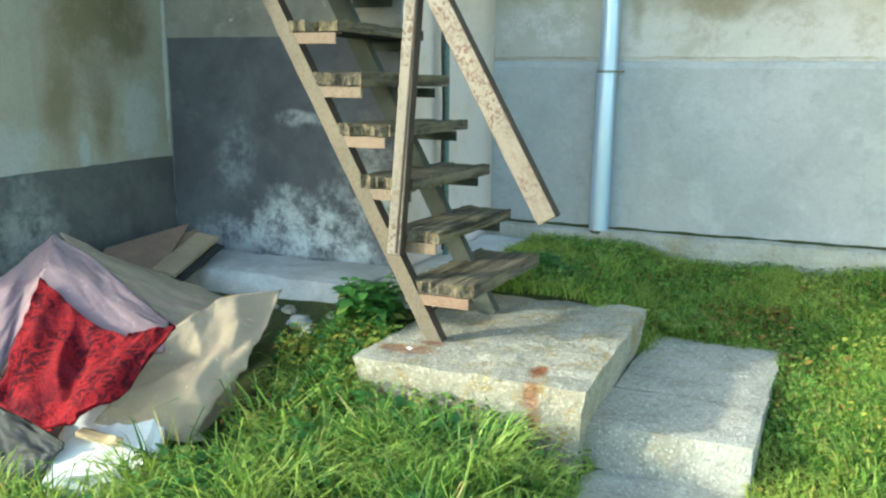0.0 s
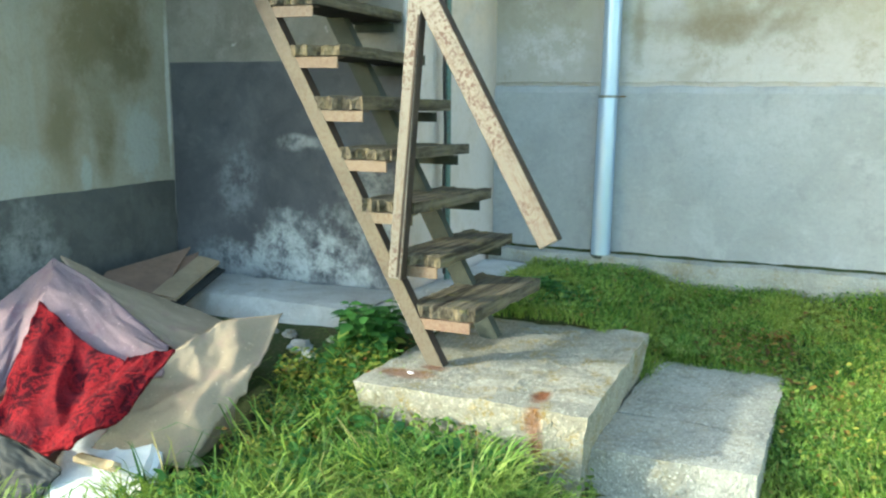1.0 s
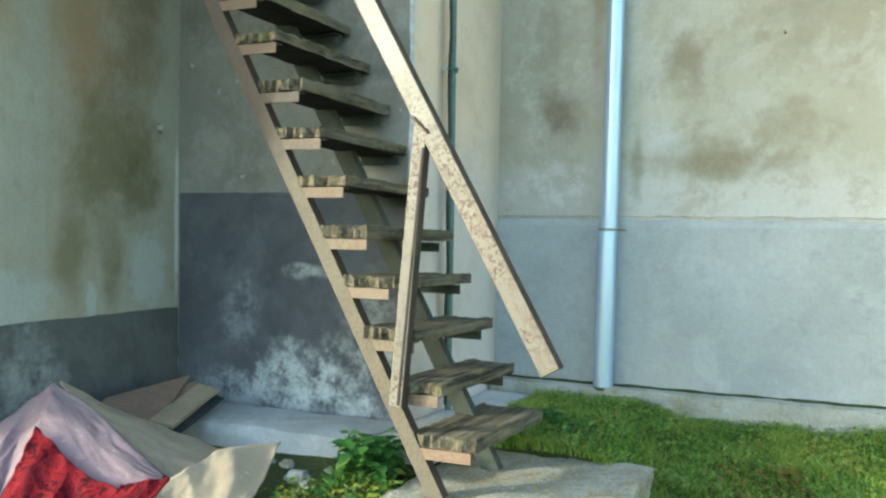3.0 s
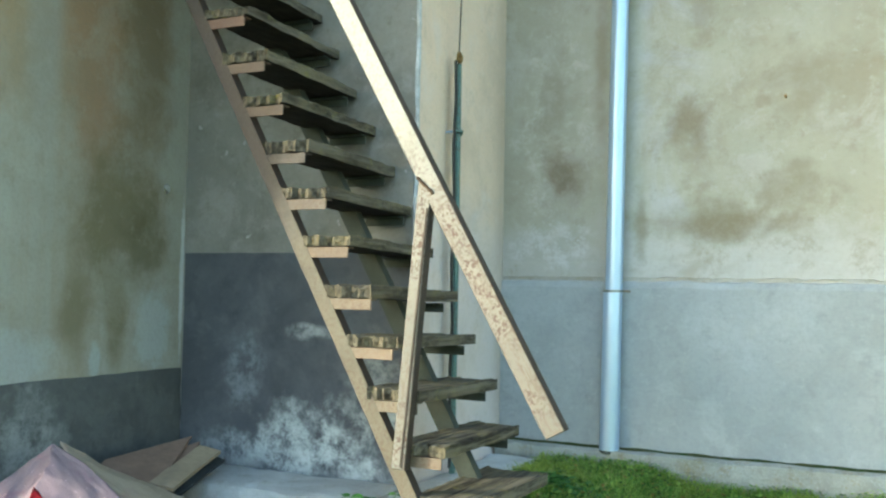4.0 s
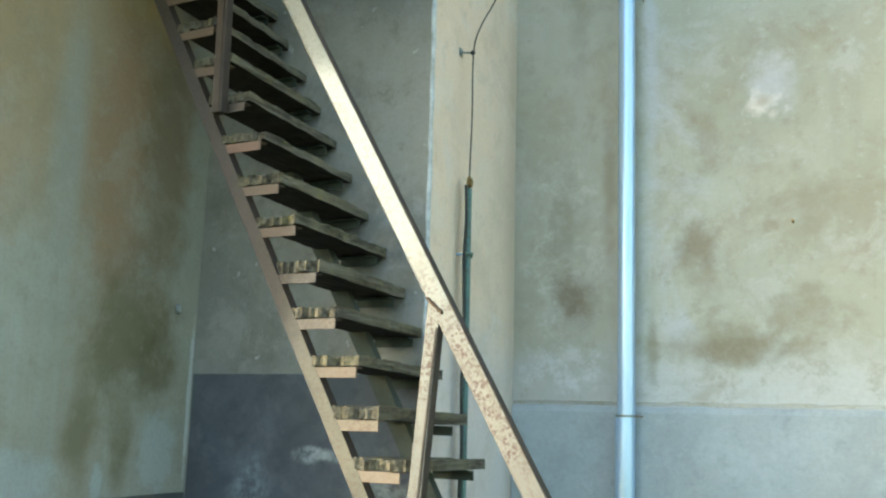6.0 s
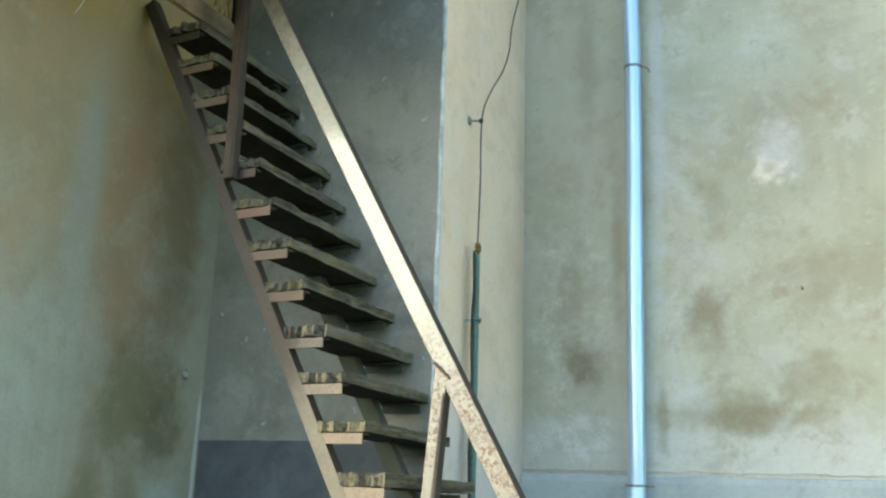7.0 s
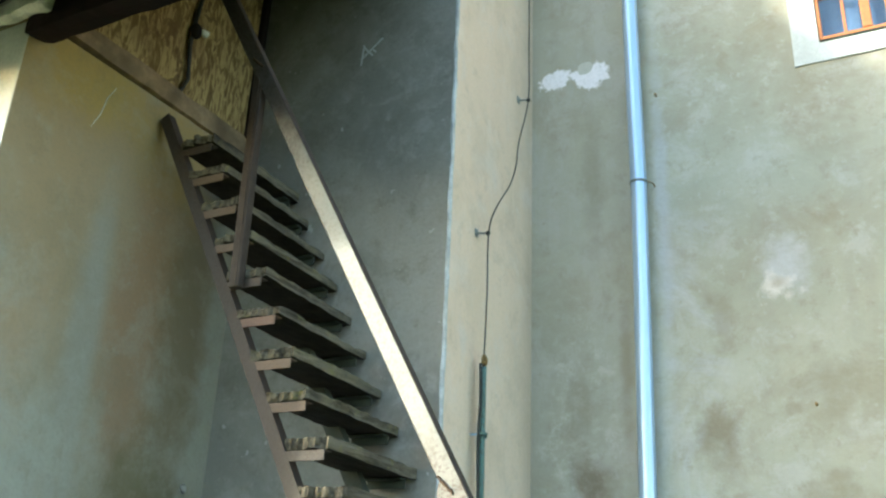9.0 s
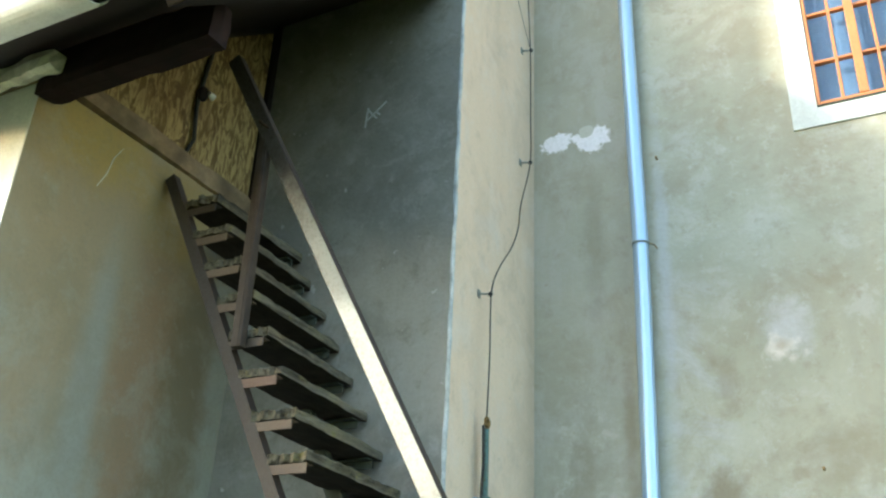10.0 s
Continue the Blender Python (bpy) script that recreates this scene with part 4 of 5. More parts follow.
# ---- gable, roof and eave above the stair ----
tagged(part("gable_wall", prism([(YE, 3.865), (YB, 3.865), (YB, roof_z(YB) + 0.05), (YE + 0.02, roof_z(YE + 0.02) + 0.05)], 0, XL - 0.4, XL - 0.03), M_BROWN), "dark board wall in the gable", "wall", kind="structure")
gable = thing("gable_panel", (XL, 2.45, 3.95), "weathered strand board panel closing the gable opening", "panel")
part("board", prism([(0.03, 0.02), (0.70, 0.02), (0.70, roof_z(3.15) - 3.97), (0.03, roof_z(2.48) - 3.97)], 0, -0.028, -0.012), M_OSB, gable)
part("board", prism([(0.705, 0.02), (1.22, 0.02), (1.22, roof_z(3.67) - 3.97), (0.705, roof_z(3.155) - 3.97)], 0, -0.026, -0.010), M_OSB, gable)
bm = rough_block((XL - 0.1, YE + 0.015, 3.835), (XL + 0.035, 3.69, 3.965), 0.06, 0.006, 11.0)
tagged(part("threshold_beam", bm, M_BEAM), "tan timber beam under the gable panel with dark streaks", "beam")
lamp = thing("junction_box", (XL, 3.125, 4.36), "dark junction box with cable and small white lamp holder", "junction box")
part("cable", tube([(0.012, -0.03, -0.42), (0.015, 0.015, -0.3), (0.012, -0.01, -0.1), (0.012, 0.0, 0.05), (0.012, 0.03, 0.3), (0.012, 0.05, 0.55)], 0.012, 8), M_CABLE, lamp, smooth=True)
bm = bmesh.new()
bmesh.ops.create_uvsphere(bm, u_segments=12, v_segments=8, radius=0.045, matrix=Matrix.Translation((0.03, 0, 0)) @ Matrix.Diagonal((0.7, 0.8, 1.1, 1)))
part("box", bm, M_ROOFWOOD, lamp, smooth=True)
part("lamp_holder", tube([(0.03, 0.045, 0.03), (0.03, 0.085, 0.03)], [0.016, 0.02], 10), M_FOAM, lamp, "white lamp holder", smooth=True)

# The right edge is out of view, pushed out to darken wall and stair.
RX = -1.96
roof = thing("roof", (XL, 1.75, 3.6), "dark timber roof overhang with tile edge", "roof", kind="structure")
bm = prism([(1.70, roof_z(1.70) + 0.02), (YB + 0.05, roof_z(YB + 0.05) + 0.02), (YB + 0.05, roof_z(YB + 0.05) + 0.14), (1.70, roof_z(1.70) + 0.14)], 0, -9, RX)
bmesh.ops.translate(bm, verts=bm.verts, vec=(-XL, -1.75, -3.6))
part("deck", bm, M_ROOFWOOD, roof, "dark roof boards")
bm = prism([(1.62, roof_z(1.62) + 0.145), (YB - 0.006, roof_z(YB) + 0.145), (YB - 0.006, roof_z(YB) + 0.19), (1.62, roof_z(1.62) + 0.19)], 0, -9, RX + 0.03)
bmesh.ops.translate(bm, verts=bm.verts, vec=(-XL, -1.75, -3.6))
part("tiles", bm, M_TILE, roof)
for x in (-2.08,):
    y0, y1 = 1.78, YB - 0.01
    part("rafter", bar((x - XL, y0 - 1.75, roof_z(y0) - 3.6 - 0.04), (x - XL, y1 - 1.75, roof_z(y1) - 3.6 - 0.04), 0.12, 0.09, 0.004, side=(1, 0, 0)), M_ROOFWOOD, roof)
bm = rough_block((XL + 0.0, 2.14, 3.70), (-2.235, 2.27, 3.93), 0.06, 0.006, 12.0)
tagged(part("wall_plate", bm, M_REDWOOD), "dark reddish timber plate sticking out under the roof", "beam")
bm = rough_block((-7, 2.05, 3.75), (XL + 0.2, 2.135, 3.85), 0.04, 0.018, 13.0)
tagged(part("eave_board", bm, M_PALEWOOD), "pale rotten timber board under the eave", "board")
gut = thing("gutter", (-5, 1.68, 3.64), "pale grey half round roof gutter", "gutter")
bm = bmesh.new()
prof = [(0.085 * math.cos(a), 0.085 * math.sin(a)) for a in [math.pi + math.pi * i / 14 for i in range(15)]]
prof += [(0.081 * math.cos(a), 0.081 * math.sin(a) + 0.002) for a in [math.tau - math.pi * i / 14 for i in range(15)]]
part("trough", prism([(u, v) for u, v in prof], 0, -4, 2.62, bm), M_GUTTER, gut, smooth=False)
part("flashing", prism([(0.02, 0.0), (0.05, 0.02), (0.05, 0.2), (0.02, 0.2)], 0, -4, 2.62), M_GUTTER, gut)

# the dark gap between gable and back wall, put in as a dark strip
tagged(part("corner_strip", box((XL - 0.02, YB - 0.05, 3.865), (XL + 0.02, YB - 0.004, roof_z(YB) + 0.04), 0.004), M_ROOFWOOD), "dark strip over the gap in the corner under the roof", "batten")

# a chalk sign on the back wall
mark = thing("chalk_mark", (-2.474, YB, 4.38), "faint white chalk strokes on the dark plaster wall", "mark")
for a, b in (((-0.035, 0.07), (-0.045, -0.07)), ((-0.05, -0.03), (0.09, 0.085)), ((-0.03, 0.05), (0.03, -0.02)), ((0.02, 0.03), (0.05, 0.0))):
    part("stroke", bar((a[0], -0.001, a[1]), (b[0], -0.001, b[1]), 0.012, 0.002, 0.0), M_CHALK, mark)

# small fixings left in the walls
for x, z in ((-1.08, 4.386), (-0.37, 2.42)):
    nail = bmesh.new()
    tube([(x, YR + 0.02, z), (x, YR - 0.03, z + 0.004)], 0.007, 8, nail)
    tagged(part("wall_plug", nail, M_RUST, smooth=True), "rusty iron plug stuck in the plaster wall", "plug", "iron plugs in the wall")
bm = rough_block((XL - 0.01, 3.56, 1.885), (XL + 0.02, 3.6, 1.94), 0.012, 0.006, 61.0, bevel=2.0)
tagged(part("plaster_lump", bm, M_LEDGE, smooth=True), "pale plaster lump stuck on the side wall", "lump")
bm = bmesh.new()
tube([(XL + 0.002, 2.60, 3.47), (XL + 0.003, 2.64, 3.56), (XL + 0.002, 2.66, 3.66), (XL + 0.003, 2.70, 3.74)], [0.002, 0.003, 0.003, 0.0015], 6, bm)
tagged(part("paint_drip", bm, M_PALEWOOD), "thin yellowish paint drip on the side wall", "drip")

# ---- rugs and rubbish ----
def cloth(name, ctrl, material, label, wrinkle=0.012, thick=0.008, n=44, seed=0.0, lift=0.0, ragged=0.01, crease=0.0, cat="rug"):
    """A heavy sheet over a small grid of corner points, smoothly bent and creased, with thickness."""
    ctrl = [[Vector(p) for p in row] for row in ctrl]

    def cr(p, t):
        m = len(p) - 1
        s = min(int(t * m), m - 1)
        u = t * m - s
        a, b, c, d = p[max(s - 1, 0)], p[s], p[s + 1], p[min(s + 2, m)]
        return 0.5 * ((2 * b) + (c - a) * u + (2 * a - 5 * b + 4 * c - d) * u * u + (3 * b - a - 3 * c + d) * u ** 3)

    pts = []
    for j in range(n + 1):
        v = j / n
        col = [cr(row, v) for row in ctrl]
        pts.append([cr(col, i / n) for i in range(n + 1)])
    bm = bmesh.new()
    top, bot = [], []
    for j in range(n + 1):
        a, b = [], []
        for i in range(n + 1):
            p = pts[j][i]
            du = pts[j][min(i + 1, n)] - pts[j][max(i - 1, 0)]
            dv = pts[min(j + 1, n)][i] - pts[max(j - 1, 0)][i]
            nor = du.cross(dv)
            nor = nor.normalized() if nor.length > 1e-9 else Vector((0, 0, 1))
            if nor.z < 0:
                nor = -nor
            u, v = i / n, j / n
            w = wrinkle * (1.5 * noise.noise((u * 2.6, v * 2.6, seed)) + 0.8 * noise.noise((u * 6, v * 5, seed + 3)) + 0.35 * noise.noise((u * 14, v * 14, seed + 7)))
            w += crease * (0.35 - abs(noise.noise((u * 2.2 + v * 0.8, v * 3.0 - u * 1.1, seed + 17)))) + crease * 0.4 * (0.3 - abs(noise.noise((u * 6.5, v * 5 + u * 2, seed + 23))))
            q = p + nor * (w + lift)
            if i in (0, n) or j in (0, n):
                q += Vector((noise.noise((u * 9, v * 9, seed + 11)), noise.noise((u * 9, v * 9, seed + 13)), 0)) * ragged
            q.z = max(q.z, ground_z(q.x, q.y) + 0.012)
            a.append(bm.verts.new(q)), b.append(bm.verts.new(q - nor * thick))
        top.append(a), bot.append(b)
    for j in range(n):
        for i in range(n):
            bm.faces.new((top[j][i], top[j][i + 1], top[j + 1][i + 1], top[j + 1][i]))
            bm.faces.new((bot[j][i], bot[j + 1][i], bot[j + 1][i + 1], bot[j][i + 1]))
    for k in range(n):
        bm.faces.new((top[0][k], bot[0][k], bot[0][k + 1], top[0][k + 1]))
        bm.faces.new((top[n][k], top[n][k + 1], bot[n][k + 1], bot[n][k]))
        bm.faces.new((top[k][0], top[k + 1][0], bot[k + 1][0], bot[k][0]))
        bm.faces.new((top[k][n], bot[k][n], bot[k + 1][n], top[k + 1][n]))
    return tagged(part(name, bm, material, smooth=True), label, cat)


cloth("rug", [[(-3.13, 2.3, 0.532), (-3.02, 2.42, 0.626), (-2.99, 2.55, 0.7), (-2.93, 2.62, 0.767)],
              [(-2.89, 2.1, 0.398), (-2.83, 2.22, 0.48), (-2.88, 2.4, 0.56), (-2.86, 2.52, 0.694)],
              [(-2.72, 1.95, 0.225), (-2.6, 2, 0.35), (-2.72, 2.2, 0.435), (-2.8, 2.42, 0.62)]],
      M_RUG_PINK, "pinkish grey rug lying face down on a heap", 0.006, seed=1.0, crease=0.012)
cloth("rug", [[(-2.93, 2.62, 0.767), (-2.76, 2.64, 0.692), (-2.56, 2.62, 0.59), (-2.32, 2.58, 0.487)],
              [(-2.86, 2.52, 0.694), (-2.68, 2.52, 0.611), (-2.48, 2.5, 0.537), (-2.27, 2.5, 0.476)],
              [(-2.83, 2.42, 0.601), (-2.59, 2.4, 0.5), (-2.35, 2.38, 0.423), (-2.21, 2.42, 0.43)]],
      M_RUG_PINK, "pinkish rug turned over a ridge beside red carpet", 0.006, seed=2.0, lift=0.004, crease=0.010)
cloth("rug", [[(-2.97, 2.68, 0.758), (-2.85, 2.82, 0.649), (-2.67, 2.95, 0.554), (-2.39, 3, 0.468)],
              [(-2.84, 2.66, 0.687), (-2.69, 2.72, 0.589), (-2.48, 2.77, 0.517), (-2.27, 2.78, 0.465)],
              [(-2.71, 2.64, 0.634), (-2.55, 2.64, 0.547), (-2.34, 2.62, 0.467), (-2.19, 2.6, 0.454)]],
      M_RUG_BEIGE, "long tan rug strip folded over the heap", 0.006, seed=4.0, lift=0.010, crease=0.010)
cloth("rug", [[(-2.27, 2.5, 0.454), (-2.23, 2.62, 0.51), (-2.19, 2.76, 0.548), (-2.09, 2.98, 0.531)],
              [(-2.27, 2.36, 0.377), (-2.16, 2.48, 0.405), (-2.06, 2.58, 0.437), (-1.99, 2.72, 0.452)],
              [(-2.25, 2.22, 0.32), (-2.1, 2.29, 0.33), (-1.98, 2.38, 0.34), (-1.95, 2.54, 0.38)],
              [(-2.29, 2.15, 0.25), (-2.15, 2.22, 0.21), (-1.99, 2.32, 0.18), (-1.98, 2.54, 0.24)]],
      M_RUG_BEIGE, "thick beige rug draped down to the grass", 0.010, seed=5.0, lift=0.014, crease=0.030)
cloth("rug", [[(-2.81, 2.43, 0.627), (-2.66, 2.41, 0.55), (-2.46, 2.37, 0.507), (-2.28, 2.34, 0.482)],
              [(-2.73, 2.28, 0.519), (-2.54, 2.24, 0.47), (-2.41, 2.24, 0.425), (-2.26, 2.24, 0.425)],
              [(-2.63, 2.12, 0.409), (-2.46, 2.1, 0.379), (-2.33, 2.1, 0.359), (-2.25, 2.12, 0.375)],
              [(-2.55, 2, 0.313), (-2.41, 1.98, 0.298), (-2.3, 1.98, 0.275), (-2.24, 2.02, 0.314)]],
      M_RED, "dark red patterned carpet corner folded over the heap", 0.009, seed=7.0, lift=0.016, crease=0.034)
cloth("rug", [[(-2.26, 2.31, 0.496), (-2.22, 2.35, 0.502), (-2.19, 2.39, 0.505), (-2.16, 2.43, 0.506)],
              [(-2.23, 2.18, 0.449), (-2.17, 2.18, 0.458), (-2.14, 2.2, 0.452), (-2.12, 2.24, 0.45)],
              [(-2.2, 2.04, 0.401), (-2.12, 2.03, 0.412), (-2.09, 2.05, 0.405), (-2.08, 2.08, 0.402)],
              [(-2.23, 1.92, 0.311), (-2.16, 1.92, 0.333), (-2.11, 1.93, 0.357), (-2.09, 1.96, 0.375)]],
      M_RED, "bright red turned-up flap of the patterned carpet", 0.006, seed=9.0, lift=0.034, crease=0.012, thick=0.012)
cloth("sack", [[(-2.77, 2.04, 0.33), (-2.54, 1.99, 0.32), (-2.4, 2, 0.28), (-2.26, 2, 0.24)],
              [(-2.63, 1.93, 0.25), (-2.51, 1.96, 0.24), (-2.38, 1.96, 0.215), (-2.29, 1.98, 0.19)],
              [(-2.53, 1.83, 0.15), (-2.46, 1.91, 0.14), (-2.38, 1.91, 0.14), (-2.32, 1.92, 0.13)]],
      M_BAG, "crumpled dark grey sack under the rugs", 0.012, seed=11.0, crease=0.03, cat="sack")
# the heap below the rugs
bm = rough_block((-3.2, 2.05, 0.02), (-2.45, 2.8, 0.34), 0.1, 0.04, 21.0, bevel=3)
tagged(part("rolled_rug", bm, M_RUG_PINK, smooth=True), "old pinkish rug rolled up on the ground", "rug")


def board(name, a, b, c, thick, mat, label):
    """A thin flat board on three of its corners."""
    a, b, c = Vector(a), Vector(b), Vector(c)
    d = a + (c - b)
    nor = (b - a).cross(c - a).normalized()
    nor = nor if nor.z > 0 else -nor
    bm = bmesh.new()
    g = []
    for k in (0, 1):
        rows = []
        for j in range(9):
            rows.append([bm.verts.new(a.lerp(b, i / 8).lerp(d.lerp(c, i / 8), j / 8) + nor * (thick * k + 0.005 * noise.noise((i * 0.4, j * 0.4, thick * 90)))) for i in range(9)])
        g.append(rows)
    for k in (0, 1):
        for j in range(8):
            for i in range(8):
                bm.faces.new((g[k][j][i], g[k][j][i + 1], g[k][j + 1][i + 1], g[k][j + 1][i]))
    for i in range(8):
        for r in (0, 8):
            bm.faces.new((g[0][r][i], g[0][r][i + 1], g[1][r][i + 1], g[1][r][i]))
            bm.faces.new((g[0][i][r], g[0][i + 1][r], g[1][i + 1][r], g[1][i][r]))
    return tagged(part(name, bm, mat), label, "board", "boards behind the rugs")


board("flat_board", (-3.09, 3.05, 0.615), (-2.985, 3.5, 0.668), (-2.745, 3.0, 0.535), 0.012, M_CARD, "brown fibreboard sheet leaning behind the rugs")
board("flat_board", (-3.05, 3.06, 0.585), (-2.935, 3.5, 0.645), (-2.70, 3.0, 0.51), 0.012, M_CARD, "warped brown fibreboard sheet under another sheet")
board("flat_board", (-2.80, 3.02, 0.548), (-2.905, 3.46, 0.632), (-2.79, 3.48, 0.615), 0.016, M_CARD2, "tan board leaning on the concrete ledge")
board("flat_board", (-2.74, 3.04, 0.515), (-2.83, 3.46, 0.590), (-2.77, 3.49, 0.575), 0.014, M_BAG, "dark broken board end under the tan board")

bm = rough_block((-0.19, -0.21, -0.05), (0.17, 0.19, 0.035), 0.03, 0.012, 31.0, bevel=2.2)
bmesh.ops.transform(bm, matrix=pose(-2.201, 2.139, 0.20, 20, -6, 28), verts=bm.verts)
foam = tagged(part("foam_slab", bm, M_FOAM), "broken white foam slab lying in the grass", "foam")
bm = rough_block((-2.293, 2.049, 0.225), (-2.090, 2.106, 0.262), 0.03, 0.004, 32.0)
tagged(part("wood_offcut", bm, M_DRYWOOD), "short pale wood offcut on the foam slab", "wood")
for k, (x, y, r) in enumerate(((-2.10, 3.12, 0.06), (-2.02, 3.06, 0.045), (-2.2, 3.2, 0.035), (-1.98, 3.2, 0.03), (-2.3, 3.22, 0.03), (-2.06, 2.98, 0.035))):
    bm = rough_block((x - r, y - r * 0.7, ground_z(x, y) - 0.01), (x + r, y + r * 0.7, ground_z(x, y) + r * 0.8), r * 0.4, r * 0.2, 40.0 + k, bevel=2.5)
    tagged(part("rubble_stone", bm, M_LEDGE if k < 2 else M_KERB), "pale broken plaster lump on bare soil", "stone", "rubble by the ledge")
bm = rough_block((-1.46, 2.86, 0.42), (-1.43, 2.875, 0.428), 0.01, 0.002, 50.0)
tagged(part("plaster_chip", bm, M_FOAM), "small white plaster chip on the concrete block", "chip")

# ---- plants ----
rng = np.random.default_rng(5)


def free(x, y):
    """Ground that grows grass."""
    if -1.58 < x < -0.76 and 2.74 < y < 3.74:
        return False
    if x < -1.80 and 2.12 < y < 2.8:
        return False
    if -0.73 < x < -0.23 and 2.2 < y < 3.98:
        return False
    if y > YR - 0.13 or (y > 3.3 and x < -1.6):
        return False
    if x < -2.02 and 1.8 < y:
        return False
    if x < -1.85 and y > 2.95:
        return False
    if x < -2.5:
        return False
    return True


def spread(n, x0, x1, y0, y1, clump=0.0):
    out = []
    while len(out) < n:
        x, y = rng.uniform(x0, x1), rng.uniform(y0, y1)
        if clump and noise.noise((x * 5, y * 5, 9)) + rng.uniform(-0.5, 0.5) < clump - 0.5:
            continue
        if free(x, y):
            out.append((x, y))
    return out


def low(spots, y):
    """Leaves out the spots close before the concrete block."""
    return [p for p in spots if p[1] < y or p[0] < -1.64]


def blades(name, spots, length, width, bend, material, label):
    """Many narrow bent blades in one mesh."""
    verts, faces = [], []
    for x, y in spots:
        z = ground_z(x, y) - 0.005
        h = rng.uniform(*length) * (0.75 + 0.5 * (noise.noise((x * 3, y * 3, 4)) + 0.5))
        a = rng.uniform(0, math.tau)
        b = bend * rng.uniform(0.3, 1.3) * h
        dx, dy = math.cos(a) * b, math.sin(a) * b
        t = rng.uniform(0, math.tau)
        w = width * rng.uniform(0.6, 1.3)
        wx, wy = math.cos(t) * w, math.sin(t) * w
        k = len(verts)
        drop = 0.35 * b
        verts += [(x - wx, y - wy, z), (x + wx, y + wy, z), (x - wx * 0.9 + dx * 0.25, y - wy * 0.9 + dy * 0.25, z + h * 0.5), (x + wx * 0.9 + dx * 0.25, y + wy * 0.9 + dy * 0.25, z + h * 0.5),
                  (x - wx * 0.6 + dx * 0.65, y - wy * 0.6 + dy * 0.65, z + h * 0.85 - drop * 0.3), (x + wx * 0.6 + dx * 0.65, y + wy * 0.6 + dy * 0.65, z + h * 0.85 - drop * 0.3), (x + dx, y + dy, z + h - drop)]
        faces += [(k, k + 1, k + 3, k + 2), (k + 2, k + 3, k + 5, k + 4), (k + 4, k + 5, k + 6)]
    me = bpy.data.meshes.new(name)
    me.from_pydata(verts, [], faces)
    me.materials.append(material)
    return tagged(new(name, me), label, "grass", kind="stuff")


def leaves(name, spots, height, size, material, label, cat="leaves"):
    """Many small broad leaves at different heights in one mesh."""
    verts, faces = [], []
    for x, y in spots:
        z = ground_z(x, y) + rng.uniform(*height)
        s = rng.uniform(*size)
        a = rng.uniform(0, math.tau)
        ux, uy = math.cos(a), math.sin(a)
        tilt, roll = rng.uniform(-0.5, 0.6), rng.uniform(-0.5, 0.5)
        k = len(verts)
        for u, v, d in ((-1, 0, 0), (-0.3, 0.62, 0.12), (0.5, 0.5, 0.1), (1, 0, -0.15), (0.5, -0.5, 0.1), (-0.3, -0.62, 0.12)):
            verts.append((x + s * (u * ux - v * uy), y + s * (u * uy + v * ux), z + s * (u * tilt + v * roll + d)))
        faces += [(k, k + 1, k + 2, k + 3), (k, k + 3, k + 4, k + 5)]
    me = bpy.data.meshes.new(name)
    me.from_pydata(verts, [], faces)
    me.materials.append(material)
    return tagged(new(name, me), label, cat, kind="stuff")


blades("grass", spread(34000, -0.75, 1.1, 2.0, 4.72), (0.035, 0.095), 0.0022, 0.8, M_LAWN, "short uneven lawn grass in front of the wall")
blades("grass", spread(15000, -1.62, -0.2, 3.74, 4.72), (0.035, 0.09), 0.0022, 0.8, M_LAWN, "short lawn grass behind the concrete block")
blades("grass", low(spread(11000, -2.5, -0.75, 1.6, 3.1, 0.4), 2.60), (0.06, 0.17), 0.0034, 0.9, M_GRASS, "tall tangled grass around the concrete block")
blades("grass", low(spread(4200, -2.5, -0.75, 1.6, 2.74, 0.6), 2.46), (0.13, 0.26), 0.0037, 0.95, M_GRASS, "long arching grass tufts in front of the block")
leaves("clover", spread(24000, -1.62, 1.1, 2.6, 4.72), (0.01, 0.06), (0.005, 0.0135), M_CLOVER, "dense small clover leaves in the lawn", "clover")
leaves("clover", spread(5000, -2.5, -0.75, 1.6, 3.1, 0.5), (0.02, 0.11), (0.006, 0.017), M_CLOVER, "small broad leaves among the tall grass", "clover")
blades("grass", [p for p in spread(42000, -2.5, 4.4, -3.4, 4.72) if not (p[0] < 1.05 and p[1] > (1.65 if p[0] < -0.75 else 2.0))], (0.05, 0.12), 0.0055, 0.8, M_LAWN, "meadow grass around the yard")
leaves("weeds", low(spread(5200, -2.4, -0.78, 1.7, 3.05, 0.45), 2.62), (0.02, 0.13), (0.010, 0.026), M_WEED, "dark green broad weed leaves in the grass", "weeds")
yel = [(x, y) for x, y in spread(1700, -2.05, -1.6, 2.3, 3.05)] + [(x, y) for x, y in spread(1500, 0.0, 1.2, 2.9, 4.4, 0.6)]
leaves("weeds", yel, (0.03, 0.13), (0.006, 0.014), M_YELLOW, "yellowing weed leaves beside the rug heap", "weeds")
dead = spread(70, -1.5, 1.2, 2.6, 4.7, 0.5) + spread(240, -0.62, -0.2, 4.0, 4.3) + spread(60, -0.21, 0.05, 3.35, 4.0) + spread(70, -1.1, 0.2, 4.25, 4.6, 0.6)
leaves("fallen_leaves", dead, (0.035, 0.075), (0.008, 0.019), M_DEAD, "brown dry fallen leaves in the lawn", "leaves")


